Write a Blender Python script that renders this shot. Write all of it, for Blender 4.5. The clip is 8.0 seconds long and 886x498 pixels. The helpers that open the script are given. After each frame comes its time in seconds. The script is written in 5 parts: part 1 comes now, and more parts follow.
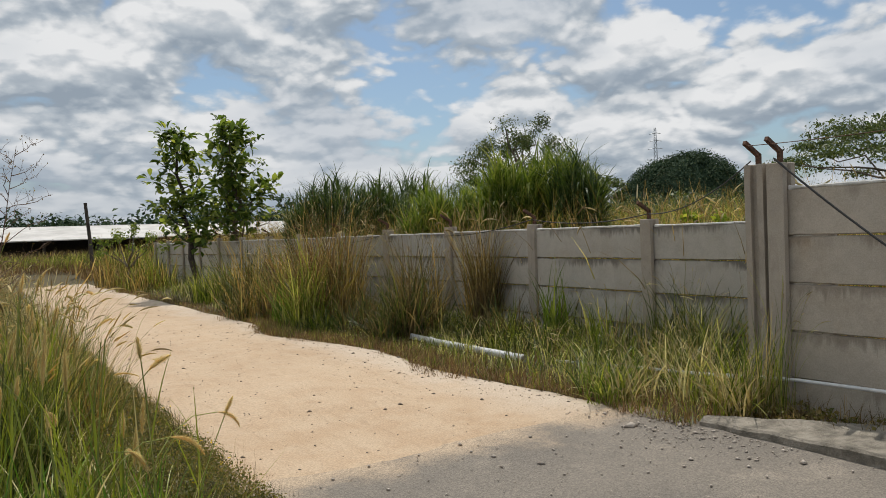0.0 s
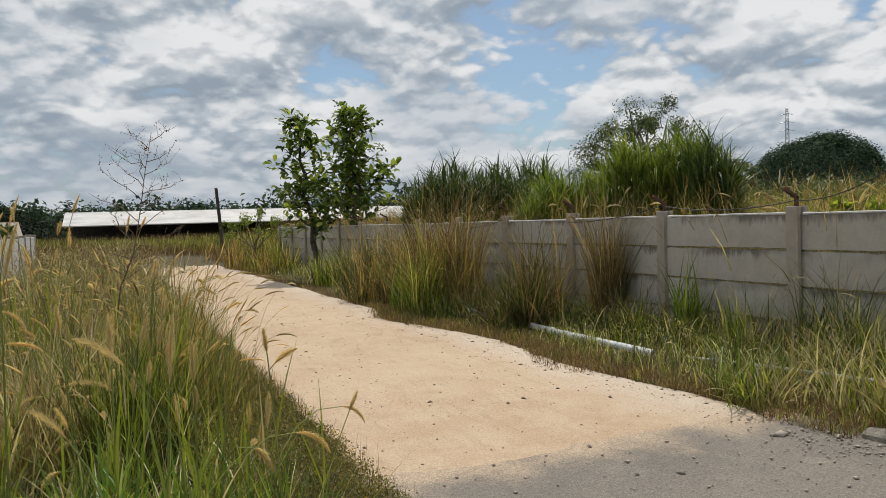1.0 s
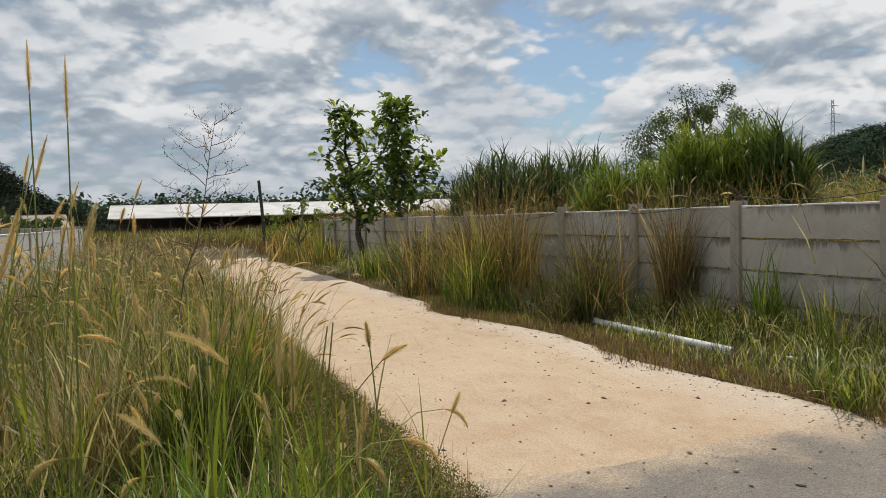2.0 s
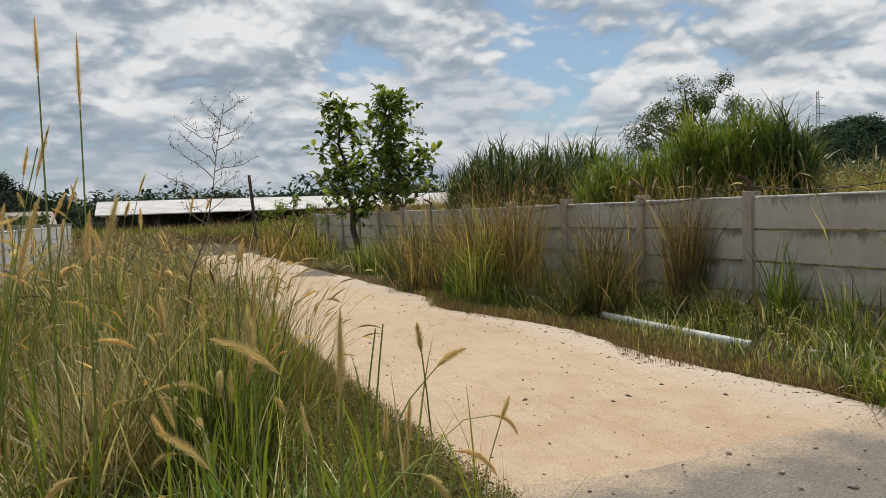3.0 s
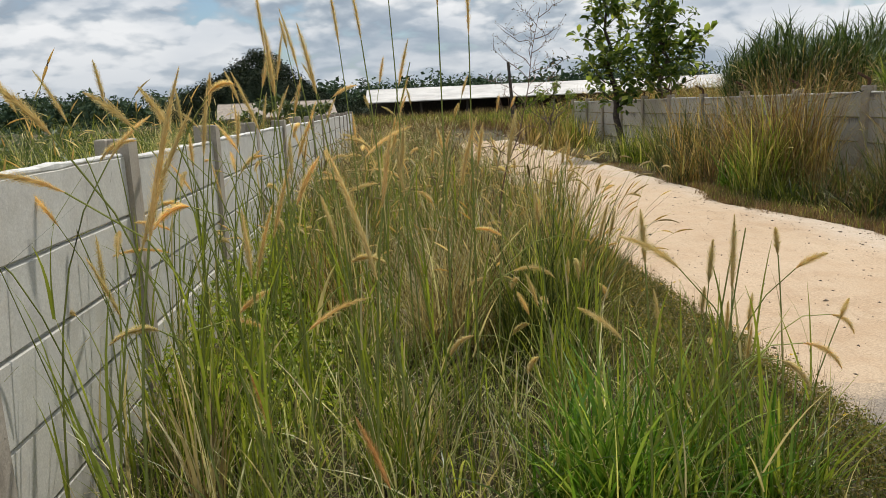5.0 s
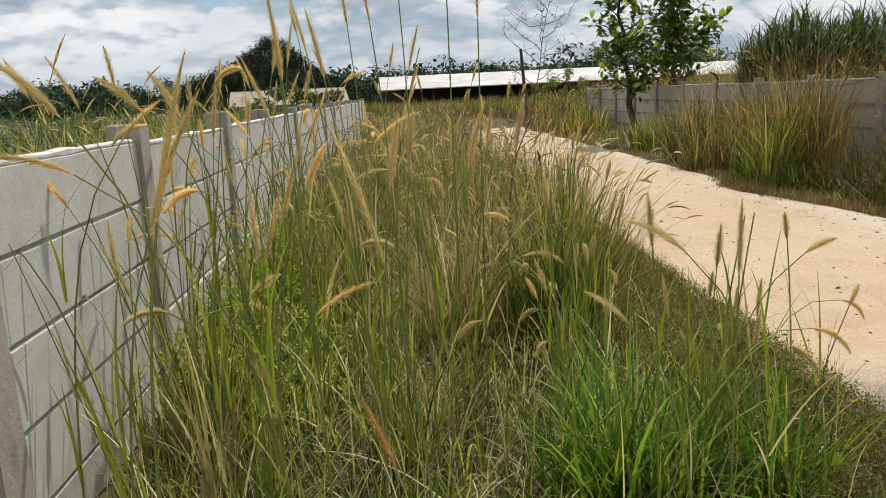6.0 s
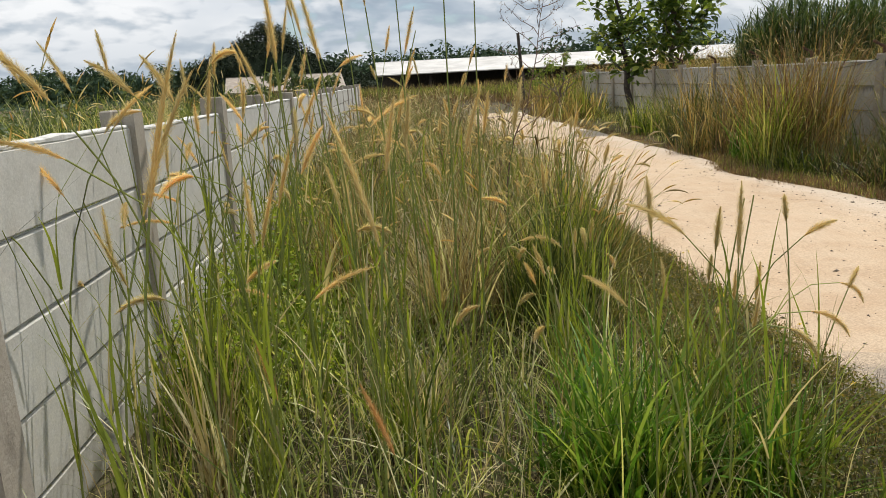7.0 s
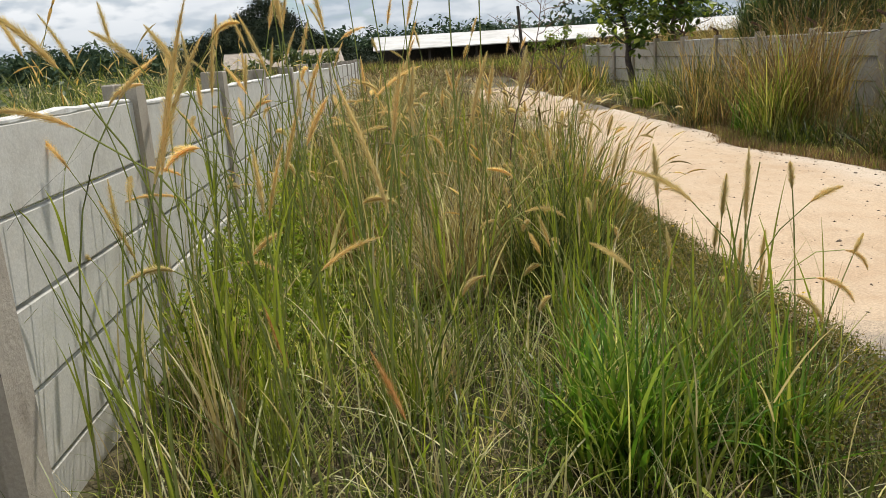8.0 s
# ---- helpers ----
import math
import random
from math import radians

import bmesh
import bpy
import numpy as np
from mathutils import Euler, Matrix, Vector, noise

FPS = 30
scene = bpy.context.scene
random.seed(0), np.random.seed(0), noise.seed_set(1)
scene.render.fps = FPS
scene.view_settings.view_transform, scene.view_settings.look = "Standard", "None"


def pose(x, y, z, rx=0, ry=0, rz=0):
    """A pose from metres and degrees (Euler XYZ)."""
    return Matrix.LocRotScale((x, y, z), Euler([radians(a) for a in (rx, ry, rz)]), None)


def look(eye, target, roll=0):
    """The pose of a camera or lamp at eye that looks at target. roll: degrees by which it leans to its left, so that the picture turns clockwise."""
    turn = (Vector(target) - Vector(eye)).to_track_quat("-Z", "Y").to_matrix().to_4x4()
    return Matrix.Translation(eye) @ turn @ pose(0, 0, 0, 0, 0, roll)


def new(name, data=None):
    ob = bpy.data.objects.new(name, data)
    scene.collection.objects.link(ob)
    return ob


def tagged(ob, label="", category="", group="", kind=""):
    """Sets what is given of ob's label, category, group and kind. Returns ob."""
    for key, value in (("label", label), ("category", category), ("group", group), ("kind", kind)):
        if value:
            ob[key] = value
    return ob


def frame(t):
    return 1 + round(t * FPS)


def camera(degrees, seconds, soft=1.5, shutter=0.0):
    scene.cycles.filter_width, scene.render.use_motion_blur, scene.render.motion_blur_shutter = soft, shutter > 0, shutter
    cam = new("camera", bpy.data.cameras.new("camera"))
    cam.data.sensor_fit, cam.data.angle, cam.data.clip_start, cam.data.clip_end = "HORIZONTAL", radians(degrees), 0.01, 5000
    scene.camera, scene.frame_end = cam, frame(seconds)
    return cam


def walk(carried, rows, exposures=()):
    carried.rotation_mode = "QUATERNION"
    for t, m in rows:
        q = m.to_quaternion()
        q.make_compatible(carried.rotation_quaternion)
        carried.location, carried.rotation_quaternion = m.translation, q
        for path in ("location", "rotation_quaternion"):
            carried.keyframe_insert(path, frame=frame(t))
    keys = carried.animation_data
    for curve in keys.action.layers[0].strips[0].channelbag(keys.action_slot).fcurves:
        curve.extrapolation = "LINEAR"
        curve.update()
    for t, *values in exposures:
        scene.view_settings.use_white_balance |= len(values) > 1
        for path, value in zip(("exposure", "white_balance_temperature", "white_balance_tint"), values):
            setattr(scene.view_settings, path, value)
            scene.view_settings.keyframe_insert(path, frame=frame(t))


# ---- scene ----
cam = camera(61.1, 8.0, soft=0.9)
PATH = [
    (0, (-7.821, -6.895, 1.781), (-6.724, -5.223, 1.738), -2.2),
    (0.5, (-7.793, -6.734, 1.805), (-6.87, -4.96, 1.737), -2.6),
    (1, (-7.761, -6.572, 1.802), (-6.93, -4.754, 1.73), -1.8),
    (1.5, (-7.845, -6.326, 1.792), (-7.016, -4.507, 1.719), -1.5),
    (2, (-7.931, -6.042, 1.756), (-7.187, -4.187, 1.671), -1.7),
    (3.5, (-8.158, -5.644, 1.749), (-7.376, -3.806, 1.638), -2.3),
    (4, (-8.349, -5.677, 1.743), (-7.701, -3.791, 1.594), -2.1),
    (4.5, (-8.675, -6.034, 1.884), (-8.383, -4.075, 1.604), -2.7),
    (5, (-8.669, -6.025, 1.896), (-8.539, -4.065, 1.52), -2.7),
    (6.5, (-8.648, -6.043, 1.876), (-8.554, -4.089, 1.461), -2.8),
    (7, (-8.649, -6.019, 1.873), (-8.55, -4.072, 1.43), -3.1),
    (7.5, (-8.646, -6.031, 1.851), (-8.558, -4.092, 1.37), -3.7),
    (8, (-8.676, -6.034, 1.85), (-8.583, -4.101, 1.346), -3.6),
]
walk(cam, [(t, look(eye, target, roll)) for t, eye, target, roll in PATH],
     exposures=[(0.0, -0.2), (3.5, -0.2), (5.0, 0.0), (6.5, 0.08), (8.0, 0.2)])

# ---- sky, sun ----
SUN_AZ, SUN_EL = 28.0, 59.0          # degrees clockwise from +y, degrees up
sun_way = Vector((math.sin(radians(SUN_AZ)) * math.cos(radians(SUN_EL)), math.cos(radians(SUN_AZ)) * math.cos(radians(SUN_EL)), math.sin(radians(SUN_EL))))
sun_data = bpy.data.lights.new("sun", "SUN")
sun_data.energy, sun_data.angle, sun_data.color = 3.6, radians(0.6), (1.0, 0.95, 0.87)
sun = new("sun", sun_data)
sun.matrix_world = look(sun_way * 60, (0, 0, 0))


class Nodes:
    """A node tree with short calls."""

    def __init__(self, tree):
        self.tree = tree
        tree.nodes.clear()

    def add(self, kind):
        return self.tree.nodes.new(kind)

    def put(self, socket, value):
        if isinstance(value, bpy.types.NodeSocket):
            self.tree.links.new(value, socket)
        else:
            socket.default_value = value

    def math(self, op, a, b=0.0, c=0.0, clamp=False):
        n = self.add("ShaderNodeMath")
        n.operation, n.use_clamp = op, clamp
        for s, v in zip(n.inputs, (a, b, c)):
            self.put(s, v)
        return n.outputs[0]

    def mix(self, fac, a, b, how="MIX"):
        n = self.add("ShaderNodeMix")
        n.data_type, n.blend_type = "RGBA", how
        self.put(n.inputs[0], fac)
        self.put(n.inputs[6], (*a, 1) if isinstance(a, tuple) else a)
        self.put(n.inputs[7], (*b, 1) if isinstance(b, tuple) else b)
        return n.outputs[2]

    def noise(self, at, scale, detail=4.0, rough=0.55, distortion=0.0):
        n = self.add("ShaderNodeTexNoise")
        self.put(n.inputs["Vector"], at)
        for key, value in (("Scale", scale), ("Detail", detail), ("Roughness", rough), ("Distortion", distortion)):
            n.inputs[key].default_value = value
        return n.outputs[0]

    def ramp(self, fac, lo, hi):
        n = self.add("ShaderNodeMapRange")
        n.interpolation_type = "SMOOTHSTEP"
        self.put(n.inputs[0], fac)
        n.inputs[1].default_value, n.inputs[2].default_value = lo, hi
        return n.outputs[0]

    def colours(self, fac, stops):
        n = self.add("ShaderNodeValToRGB")
        self.put(n.inputs[0], fac)
        e = n.color_ramp.elements
        while len(e) < len(stops):
            e.new(0.5)
        for el, (p, c) in zip(e, stops):
            el.position, el.color = p, (*c, 1)
        return n.outputs[0]


def make_world():
    w = bpy.data.worlds.new("sky")
    scene.world = w
    w.use_nodes = True
    k = Nodes(w.node_tree)
    at = k.add("ShaderNodeTexCoord").outputs["Generated"]
    sky = k.add("ShaderNodeTexSky")
    sky.sky_type, sky.sun_disc, sky.dust_density, sky.altitude = "NISHITA", False, 1.5, 100
    sky.sun_elevation, sky.sun_rotation = radians(SUN_EL), radians(SUN_AZ)
    sep = k.add("ShaderNodeSeparateXYZ")
    k.put(sep.inputs[0], at)
    def place(lift, squash):
        com = k.add("ShaderNodeCombineXYZ")
        k.put(com.inputs[0], sep.outputs[0])
        k.put(com.inputs[1], sep.outputs[1])
        z = k.math("POWER", k.math("MAXIMUM", k.math("ADD", sep.outputs[2], lift), 0.0), 0.75)
        k.put(com.inputs[2], k.math("MULTIPLY", z, squash))
        return com.outputs[0]

    def puffs(at, scale, soft):
        n = k.add("ShaderNodeTexVoronoi")
        n.feature = "SMOOTH_F1"
        k.put(n.inputs["Vector"], at)
        n.inputs["Scale"].default_value, n.inputs["Smoothness"].default_value = scale, soft
        return k.math("SUBTRACT", 1.0, n.outputs["Distance"])

    def layer(lift):
        """Heaped cloud: broad banks with rounded heads on heads."""
        at = place(lift, 1.75)
        n = k.add("ShaderNodeTexNoise")
        k.put(n.inputs["Vector"], at)
        n.inputs["Scale"].default_value, n.inputs["Detail"].default_value = 9.0, 5.0
        sc = k.add("ShaderNodeVectorMath")
        sc.operation = "SCALE"
        k.put(sc.inputs[0], n.outputs[1])
        sc.inputs["Scale"].default_value = 0.11
        wob = k.add("ShaderNodeVectorMath")
        wob.operation = "ADD"
        k.put(wob.inputs[0], at)
        k.put(wob.inputs[1], sc.outputs[0])
        total = k.math("MULTIPLY", k.noise(at, 2.7, 2.0, 0.5), 0.62)
        for scale, share in ((7.0, 0.34), (17.0, 0.17), (41.0, 0.085)):
            total = k.math("ADD", total, k.math("MULTIPLY", puffs(wob.outputs[0], scale, 0.25), share))
        return k.math("ADD", total, k.math("MULTIPLY", k.noise(at, 30.0, 6.0, 0.6), 0.10))

    here, near, far = layer(0.0), layer(0.013), layer(0.05)
    cover = k.ramp(here, 0.485, 0.585)
    rim = k.ramp(k.math("SUBTRACT", here, near), -0.085, 0.085)
    body = k.ramp(k.math("SUBTRACT", here, far), -0.20, 0.17)
    lit = k.math("ADD", k.math("MULTIPLY", rim, 0.5), k.math("MULTIPLY", body, 0.5))
    dim = k.ramp(k.noise(place(0.0, 2.4), 3.6, 4.0, 0.5, 0.3), 0.44, 0.66)
    cloud = k.colours(lit, [(0.08, (0.36, 0.43, 0.51)), (0.40, (0.56, 0.62, 0.68)), (0.64, (0.78, 0.81, 0.84)), (0.90, (0.97, 0.98, 0.99))])
    cloud = k.mix(1.0, cloud, (9.3, 9.3, 9.3), "MULTIPLY")
    cloud = k.mix(k.math("MULTIPLY", dim, 0.42), cloud, (3.7, 4.5, 5.5))
    blue = k.mix(1.0, sky.outputs[0], (0.80, 0.92, 0.98), "MULTIPLY")
    haze = k.ramp(sep.outputs[2], 0.13, 0.0)
    mixed = k.mix(cover, blue, cloud)
    mixed = k.mix(k.math("MULTIPLY", haze, 0.6), mixed, (3.9, 4.55, 5.25))
    bg = k.add("ShaderNodeBackground")
    k.put(bg.inputs[0], mixed)
    bg.inputs[1].default_value = 0.1
    out = k.add("ShaderNodeOutputWorld")
    k.put(out.inputs[0], bg.outputs[0])


make_world()


# ---- materials ----
def surface(name, build, rough=0.85, bump=0.0, bump_scale=60.0, bump_dist=0.01, metal=0.0):
    """A material: build(k, place) gives the base colour socket."""
    m = bpy.data.materials.new(name)
    m.use_nodes = True
    k = Nodes(m.node_tree)
    at = k.add("ShaderNodeTexCoord").outputs["Object"]
    p = k.add("ShaderNodeBsdfPrincipled")
    k.put(p.inputs["Base Color"], build(k, at))
    p.inputs["Roughness"].default_value, p.inputs["Metallic"].default_value = rough, metal
    if bump:
        b = k.add("ShaderNodeBump")
        b.inputs["Strength"].default_value, b.inputs["Distance"].default_value = bump, bump_dist
        k.put(b.inputs["Height"], k.noise(at, bump_scale, 6.0, 0.65))
        k.put(p.inputs["Normal"], b.outputs[0])
    out = k.add("ShaderNodeOutputMaterial")
    k.put(out.inputs[0], p.outputs[0])
    return m


def leafy(name, stops, through_light=0.4, rough=0.5, tint=(1.25, 1.2, 0.7), gloss=0.3):
    """Thin leaves: colour by island, light passing through."""
    m = bpy.data.materials.new(name)
    m.use_nodes = True
    k = Nodes(m.node_tree)
    g = k.add("ShaderNodeNewGeometry")
    at = k.add("ShaderNodeTexCoord").outputs["Object"]
    col = k.colours(g.outputs["Random Per Island"], stops)
    vary = k.ramp(k.noise(at, 1.3, 3.0), 0.3, 0.7)
    col = k.mix(1.0, col, k.mix(vary, (0.72, 0.74, 0.66), (1.15, 1.1, 1.0)), "MULTIPLY")
    p = k.add("ShaderNodeBsdfPrincipled")
    k.put(p.inputs["Base Color"], col)
    p.inputs["Roughness"].default_value = rough
    p.inputs["Specular IOR Level"].default_value = gloss
    t = k.add("ShaderNodeBsdfTranslucent")
    k.put(t.inputs[0], k.mix(1.0, col, tint, "MULTIPLY"))
    mx = k.add("ShaderNodeMixShader")
    mx.inputs[0].default_value = through_light
    k.put(mx.inputs[1], p.outputs[0])
    k.put(mx.inputs[2], t.outputs[0])
    out = k.add("ShaderNodeOutputMaterial")
    k.put(out.inputs[0], mx.outputs[0])
    return m


def stretched(k, at, x, y, z):
    n = k.add("ShaderNodeMapping")
    k.put(n.inputs[0], at)
    n.inputs["Scale"].default_value = (x, y, z)
    return n.outputs[0]


def sand_colour(k, at):
    big = k.ramp(k.noise(at, 0.35, 3.0), 0.3, 0.7)
    mid = k.ramp(k.noise(at, 2.3, 6.0, 0.65), 0.32, 0.68)
    fine = k.ramp(k.noise(at, 55.0, 4.0, 0.7), 0.25, 0.75)
    c = k.mix(big, (0.46, 0.32, 0.20), (0.54, 0.40, 0.27))
    c = k.mix(k.math("MULTIPLY", mid, 0.5), c, (0.58, 0.46, 0.33))
    sep = k.add("ShaderNodeSeparateXYZ")
    k.put(sep.inputs[0], at)
    edge = k.ramp(k.math("ADD", sep.outputs[0], k.math("MULTIPLY", k.noise(at, 1.1, 5.0), 1.3)), -2.9, -1.9)
    c = k.mix(k.math("MULTIPLY", edge, 0.5), c, (0.62, 0.56, 0.48))
    tread = k.ramp(k.noise(stretched(k, at, 3.2, 0.45, 1.0), 3.0, 5.0, 0.6), 0.5, 0.72)
    c = k.mix(k.math("MULTIPLY", tread, 0.32), c, (0.38, 0.26, 0.16))
    crumb = k.ramp(k.noise(at, 17.0, 5.0, 0.7), 0.56, 0.72)
    c = k.mix(k.math("MULTIPLY", crumb, 0.4), c, (0.30, 0.21, 0.14))
    return k.mix(1.0, c, k.mix(fine, (0.76, 0.75, 0.74), (1.16, 1.16, 1.15)), "MULTIPLY")


def asphalt_colour(k, at):
    big = k.ramp(k.noise(at, 0.8, 5.0), 0.3, 0.7)
    fine = k.ramp(k.noise(at, 75.0, 5.0, 0.8), 0.3, 0.7)
    c = k.mix(big, (0.165, 0.146, 0.124), (0.205, 0.18, 0.15))
    dust = k.ramp(k.noise(at, 1.7, 7.0, 0.65), 0.52, 0.70)
    c = k.mix(k.math("MULTIPLY", dust, 0.35), c, (0.36, 0.31, 0.25))
    sep = k.add("ShaderNodeSeparateXYZ")
    k.put(sep.inputs[0], at)
    blown = k.ramp(k.math("ADD", sep.outputs[1], k.math("MULTIPLY", k.noise(at, 1.4, 7.0, 0.65), 1.6)), -1.45, -0.75)
    c = k.mix(k.math("MULTIPLY", blown, 0.85), c, (0.47, 0.36, 0.25))
    return k.mix(1.0, c, k.mix(fine, (0.5, 0.5, 0.5), (1.5, 1.48, 1.45)), "MULTIPLY")


def soil_colour(k, at):
    big = k.ramp(k.noise(at, 0.25, 4.0), 0.3, 0.7)
    mid = k.ramp(k.noise(at, 3.0, 6.0, 0.7), 0.3, 0.7)
    c = k.mix(big, (0.075, 0.055, 0.03), (0.13, 0.095, 0.05))
    return k.mix(mid, c, (0.09, 0.08, 0.035))


def concrete_colour(base, stain, half=0.0, grime=0.6):
    """Cast concrete; half: half the panel's height, for the dirt that has run down from its top edge."""
    def build(k, at):
        info = k.add("ShaderNodeObjectInfo").outputs["Random"]
        own = k.add("ShaderNodeVectorMath")
        own.operation = "ADD"
        k.put(own.inputs[0], at)
        com = k.add("ShaderNodeCombineXYZ")
        k.put(com.inputs[0], k.math("MULTIPLY", info, 61.0))
        k.put(com.inputs[1], k.math("MULTIPLY", info, 37.0))
        k.put(own.inputs[1], com.outputs[0])
        sep = k.add("ShaderNodeSeparateXYZ")
        k.put(sep.inputs[0], at)
        up = sep.outputs[2]
        at = own.outputs[0]
        cloud = k.ramp(k.noise(at, 1.6, 6.0, 0.62, 0.4), 0.34, 0.68)
        mottle = k.ramp(k.noise(at, 7.0, 6.0, 0.7, 0.3), 0.36, 0.66)
        fine = k.ramp(k.noise(at, 80.0, 4.0, 0.7), 0.25, 0.75)
        c = k.mix(info, base, tuple(v * 0.86 for v in base))
        c = k.mix(k.math("MULTIPLY", cloud, 0.55), c, tuple(v * w for v, w in zip(base, (0.76, 0.72, 0.68))))
        c = k.mix(k.math("MULTIPLY", mottle, 0.28), c, tuple(min(0.85, v * 1.25) for v in base))
        patch = k.ramp(k.noise(at, 0.9, 3.0), 0.42, 0.6)
        run = k.noise(stretched(k, at, 7.0, 7.0, 1.1), 1.3, 6.0, 0.7, 0.8)
        if half:
            reach = k.math("ADD", k.math("MULTIPLY", k.math("SUBTRACT", up, half), 1.1 / half), k.math("MULTIPLY", run, 2.2))
            drip = k.ramp(reach, 0.45, 1.05)
            seam = k.ramp(k.math("ADD", k.math("ABSOLUTE", up), k.math("MULTIPLY", k.noise(at, 5.0, 5.0, 0.6), 0.06)), half + 0.016, half + 0.034)
            c = k.mix(k.math("MULTIPLY", seam, grime), c, stain)
        else:
            drip = k.ramp(run, 0.5, 0.72)
        c = k.mix(k.math("MULTIPLY", k.math("MULTIPLY", drip, patch), grime), c, stain)
        rust = k.ramp(k.noise(at, 2.6, 5.0), 0.60, 0.75)
        c = k.mix(k.math("MULTIPLY", rust, 0.25), c, (base[0] * 0.85, base[1] * 0.68, base[2] * 0.5))
        return k.mix(1.0, c, k.mix(fine, (0.86, 0.86, 0.86), (1.1, 1.1, 1.1)), "MULTIPLY")
    return build


def plain_colour(a, b, scale=4.0):
    def build(k, at):
        return k.mix(k.ramp(k.noise(at, scale, 6.0, 0.65), 0.3, 0.7), a, b)
    return build


SAND = surface("sand", sand_colour, 0.95, 0.5, 26.0, 0.012)
ASPHALT = surface("asphalt", asphalt_colour, 0.9, 0.6, 160.0, 0.006)
SOIL = surface("soil", soil_colour, 1.0, 0.7, 30.0, 0.03)
OLD_CONCRETE = surface("weathered_concrete", concrete_colour((0.47, 0.44, 0.385), (0.10, 0.09, 0.075), 0.217, 0.8), 0.9, 0.4, 45.0, 0.008)
PALE_CONCRETE = surface("pale_concrete", concrete_colour((0.60, 0.585, 0.54), (0.34, 0.33, 0.29), 0.177, 0.25), 0.9, 0.3, 45.0, 0.005)
POST_CONCRETE = surface("post_concrete", concrete_colour((0.40, 0.355, 0.295), (0.14, 0.115, 0.09)), 0.92, 0.5, 40.0, 0.008)
STAINED_CONCRETE = surface("stained_concrete", concrete_colour((0.49, 0.435, 0.36), (0.15, 0.12, 0.09), 0.217, 0.6), 0.92, 0.5, 30.0, 0.008)
# Pale colour that paints the bright sunlit line along the wall tops.
LIT_EDGE = surface("pale_lit_edge", plain_colour((0.46, 0.45, 0.42), (0.78, 0.77, 0.74), 6.0), 0.9, 0.6, 40.0, 0.01)
SLAB = surface("slab_concrete", plain_colour((0.13, 0.115, 0.09), (0.36, 0.32, 0.26), 5.0), 0.95, 1.0, 30.0, 0.03)
RUST = surface("rusty_iron", plain_colour((0.06, 0.035, 0.025), (0.17, 0.085, 0.05), 30.0), 0.8, 0.5, 120.0, 0.003, 0.3)
CABLE = surface("black_cable", plain_colour((0.02, 0.02, 0.02), (0.04, 0.04, 0.04)), 0.6)
PVC = surface("white_pipe", plain_colour((0.72, 0.73, 0.74), (0.55, 0.55, 0.54), 7.0), 0.4)
STONE = surface("pebble", plain_colour((0.10, 0.075, 0.055), (0.32, 0.26, 0.20), 9.0), 0.9, 0.4, 60.0, 0.004)
GRAVEL = surface("gravel", plain_colour((0.24, 0.20, 0.165), (0.55, 0.48, 0.41), 14.0), 0.9, 0.4, 60.0, 0.004)
ROOF = surface("shed_roof_sheet", plain_colour((0.60, 0.58, 0.55), (0.40, 0.385, 0.36), 0.5), 0.6, 0.1, 5.0)
DARK_WOOD = surface("dark_timber", plain_colour((0.035, 0.03, 0.028), (0.08, 0.065, 0.05), 8.0), 0.9, 0.4, 30.0, 0.01)
OLD_ROOF = surface("old_tile_roof", plain_colour((0.26, 0.215, 0.175), (0.40, 0.34, 0.28), 3.0), 0.9, 0.4, 12.0, 0.03)
DARK_BARK = surface("dark_bark", plain_colour((0.025, 0.02, 0.017), (0.075, 0.06, 0.048), 12.0), 0.95, 0.8, 30.0, 0.02)
BARK = surface("bark", plain_colour((0.09, 0.07, 0.055), (0.20, 0.165, 0.13), 9.0), 0.95, 0.8, 30.0, 0.02)
STEEL = surface("galvanised_steel", plain_colour((0.30, 0.33, 0.36), (0.42, 0.45, 0.48)), 0.5, metal=0.4)

GREEN_BLADE = leafy("green_grass", [(0.0, (0.05, 0.085, 0.014)), (0.35, (0.125, 0.18, 0.024)), (0.7, (0.31, 0.36, 0.06)), (1.0, (0.66, 0.60, 0.25))], 0.46, 0.4, gloss=0.3)
TANGLE_BLADE = leafy("tangled_grass", [(0.0, (0.045, 0.075, 0.012)), (0.35, (0.13, 0.18, 0.025)), (0.62, (0.30, 0.36, 0.06)), (0.82, (0.70, 0.68, 0.30)), (1.0, (0.92, 0.88, 0.66))], 0.46, 0.38, gloss=0.35)
FRESH_BLADE = leafy("fresh_grass", [(0.0, (0.12, 0.20, 0.02)), (0.6, (0.26, 0.36, 0.045)), (1.0, (0.50, 0.54, 0.12))], 0.5, 0.42)
VIVID_BLADE = leafy("vivid_grass", [(0.0, (0.06, 0.15, 0.018)), (0.6, (0.14, 0.28, 0.03)), (1.0, (0.38, 0.48, 0.11))], 0.44, 0.42)
DRY_BLADE = leafy("dry_grass", [(0.0, (0.27, 0.20, 0.11)), (0.5, (0.50, 0.42, 0.26)), (1.0, (0.80, 0.74, 0.56))], 0.42, 0.6)
RUSSET_BLADE = leafy("russet_grass", [(0.0, (0.085, 0.065, 0.03)), (0.35, (0.22, 0.155, 0.06)), (0.7, (0.42, 0.29, 0.12)), (1.0, (0.66, 0.52, 0.29))], 0.45, 0.6)
BROWN_BLADE = leafy("brown_grass", [(0.0, (0.08, 0.06, 0.034)), (0.6, (0.18, 0.13, 0.07)), (1.0, (0.42, 0.32, 0.18))], 0.34, 0.7)
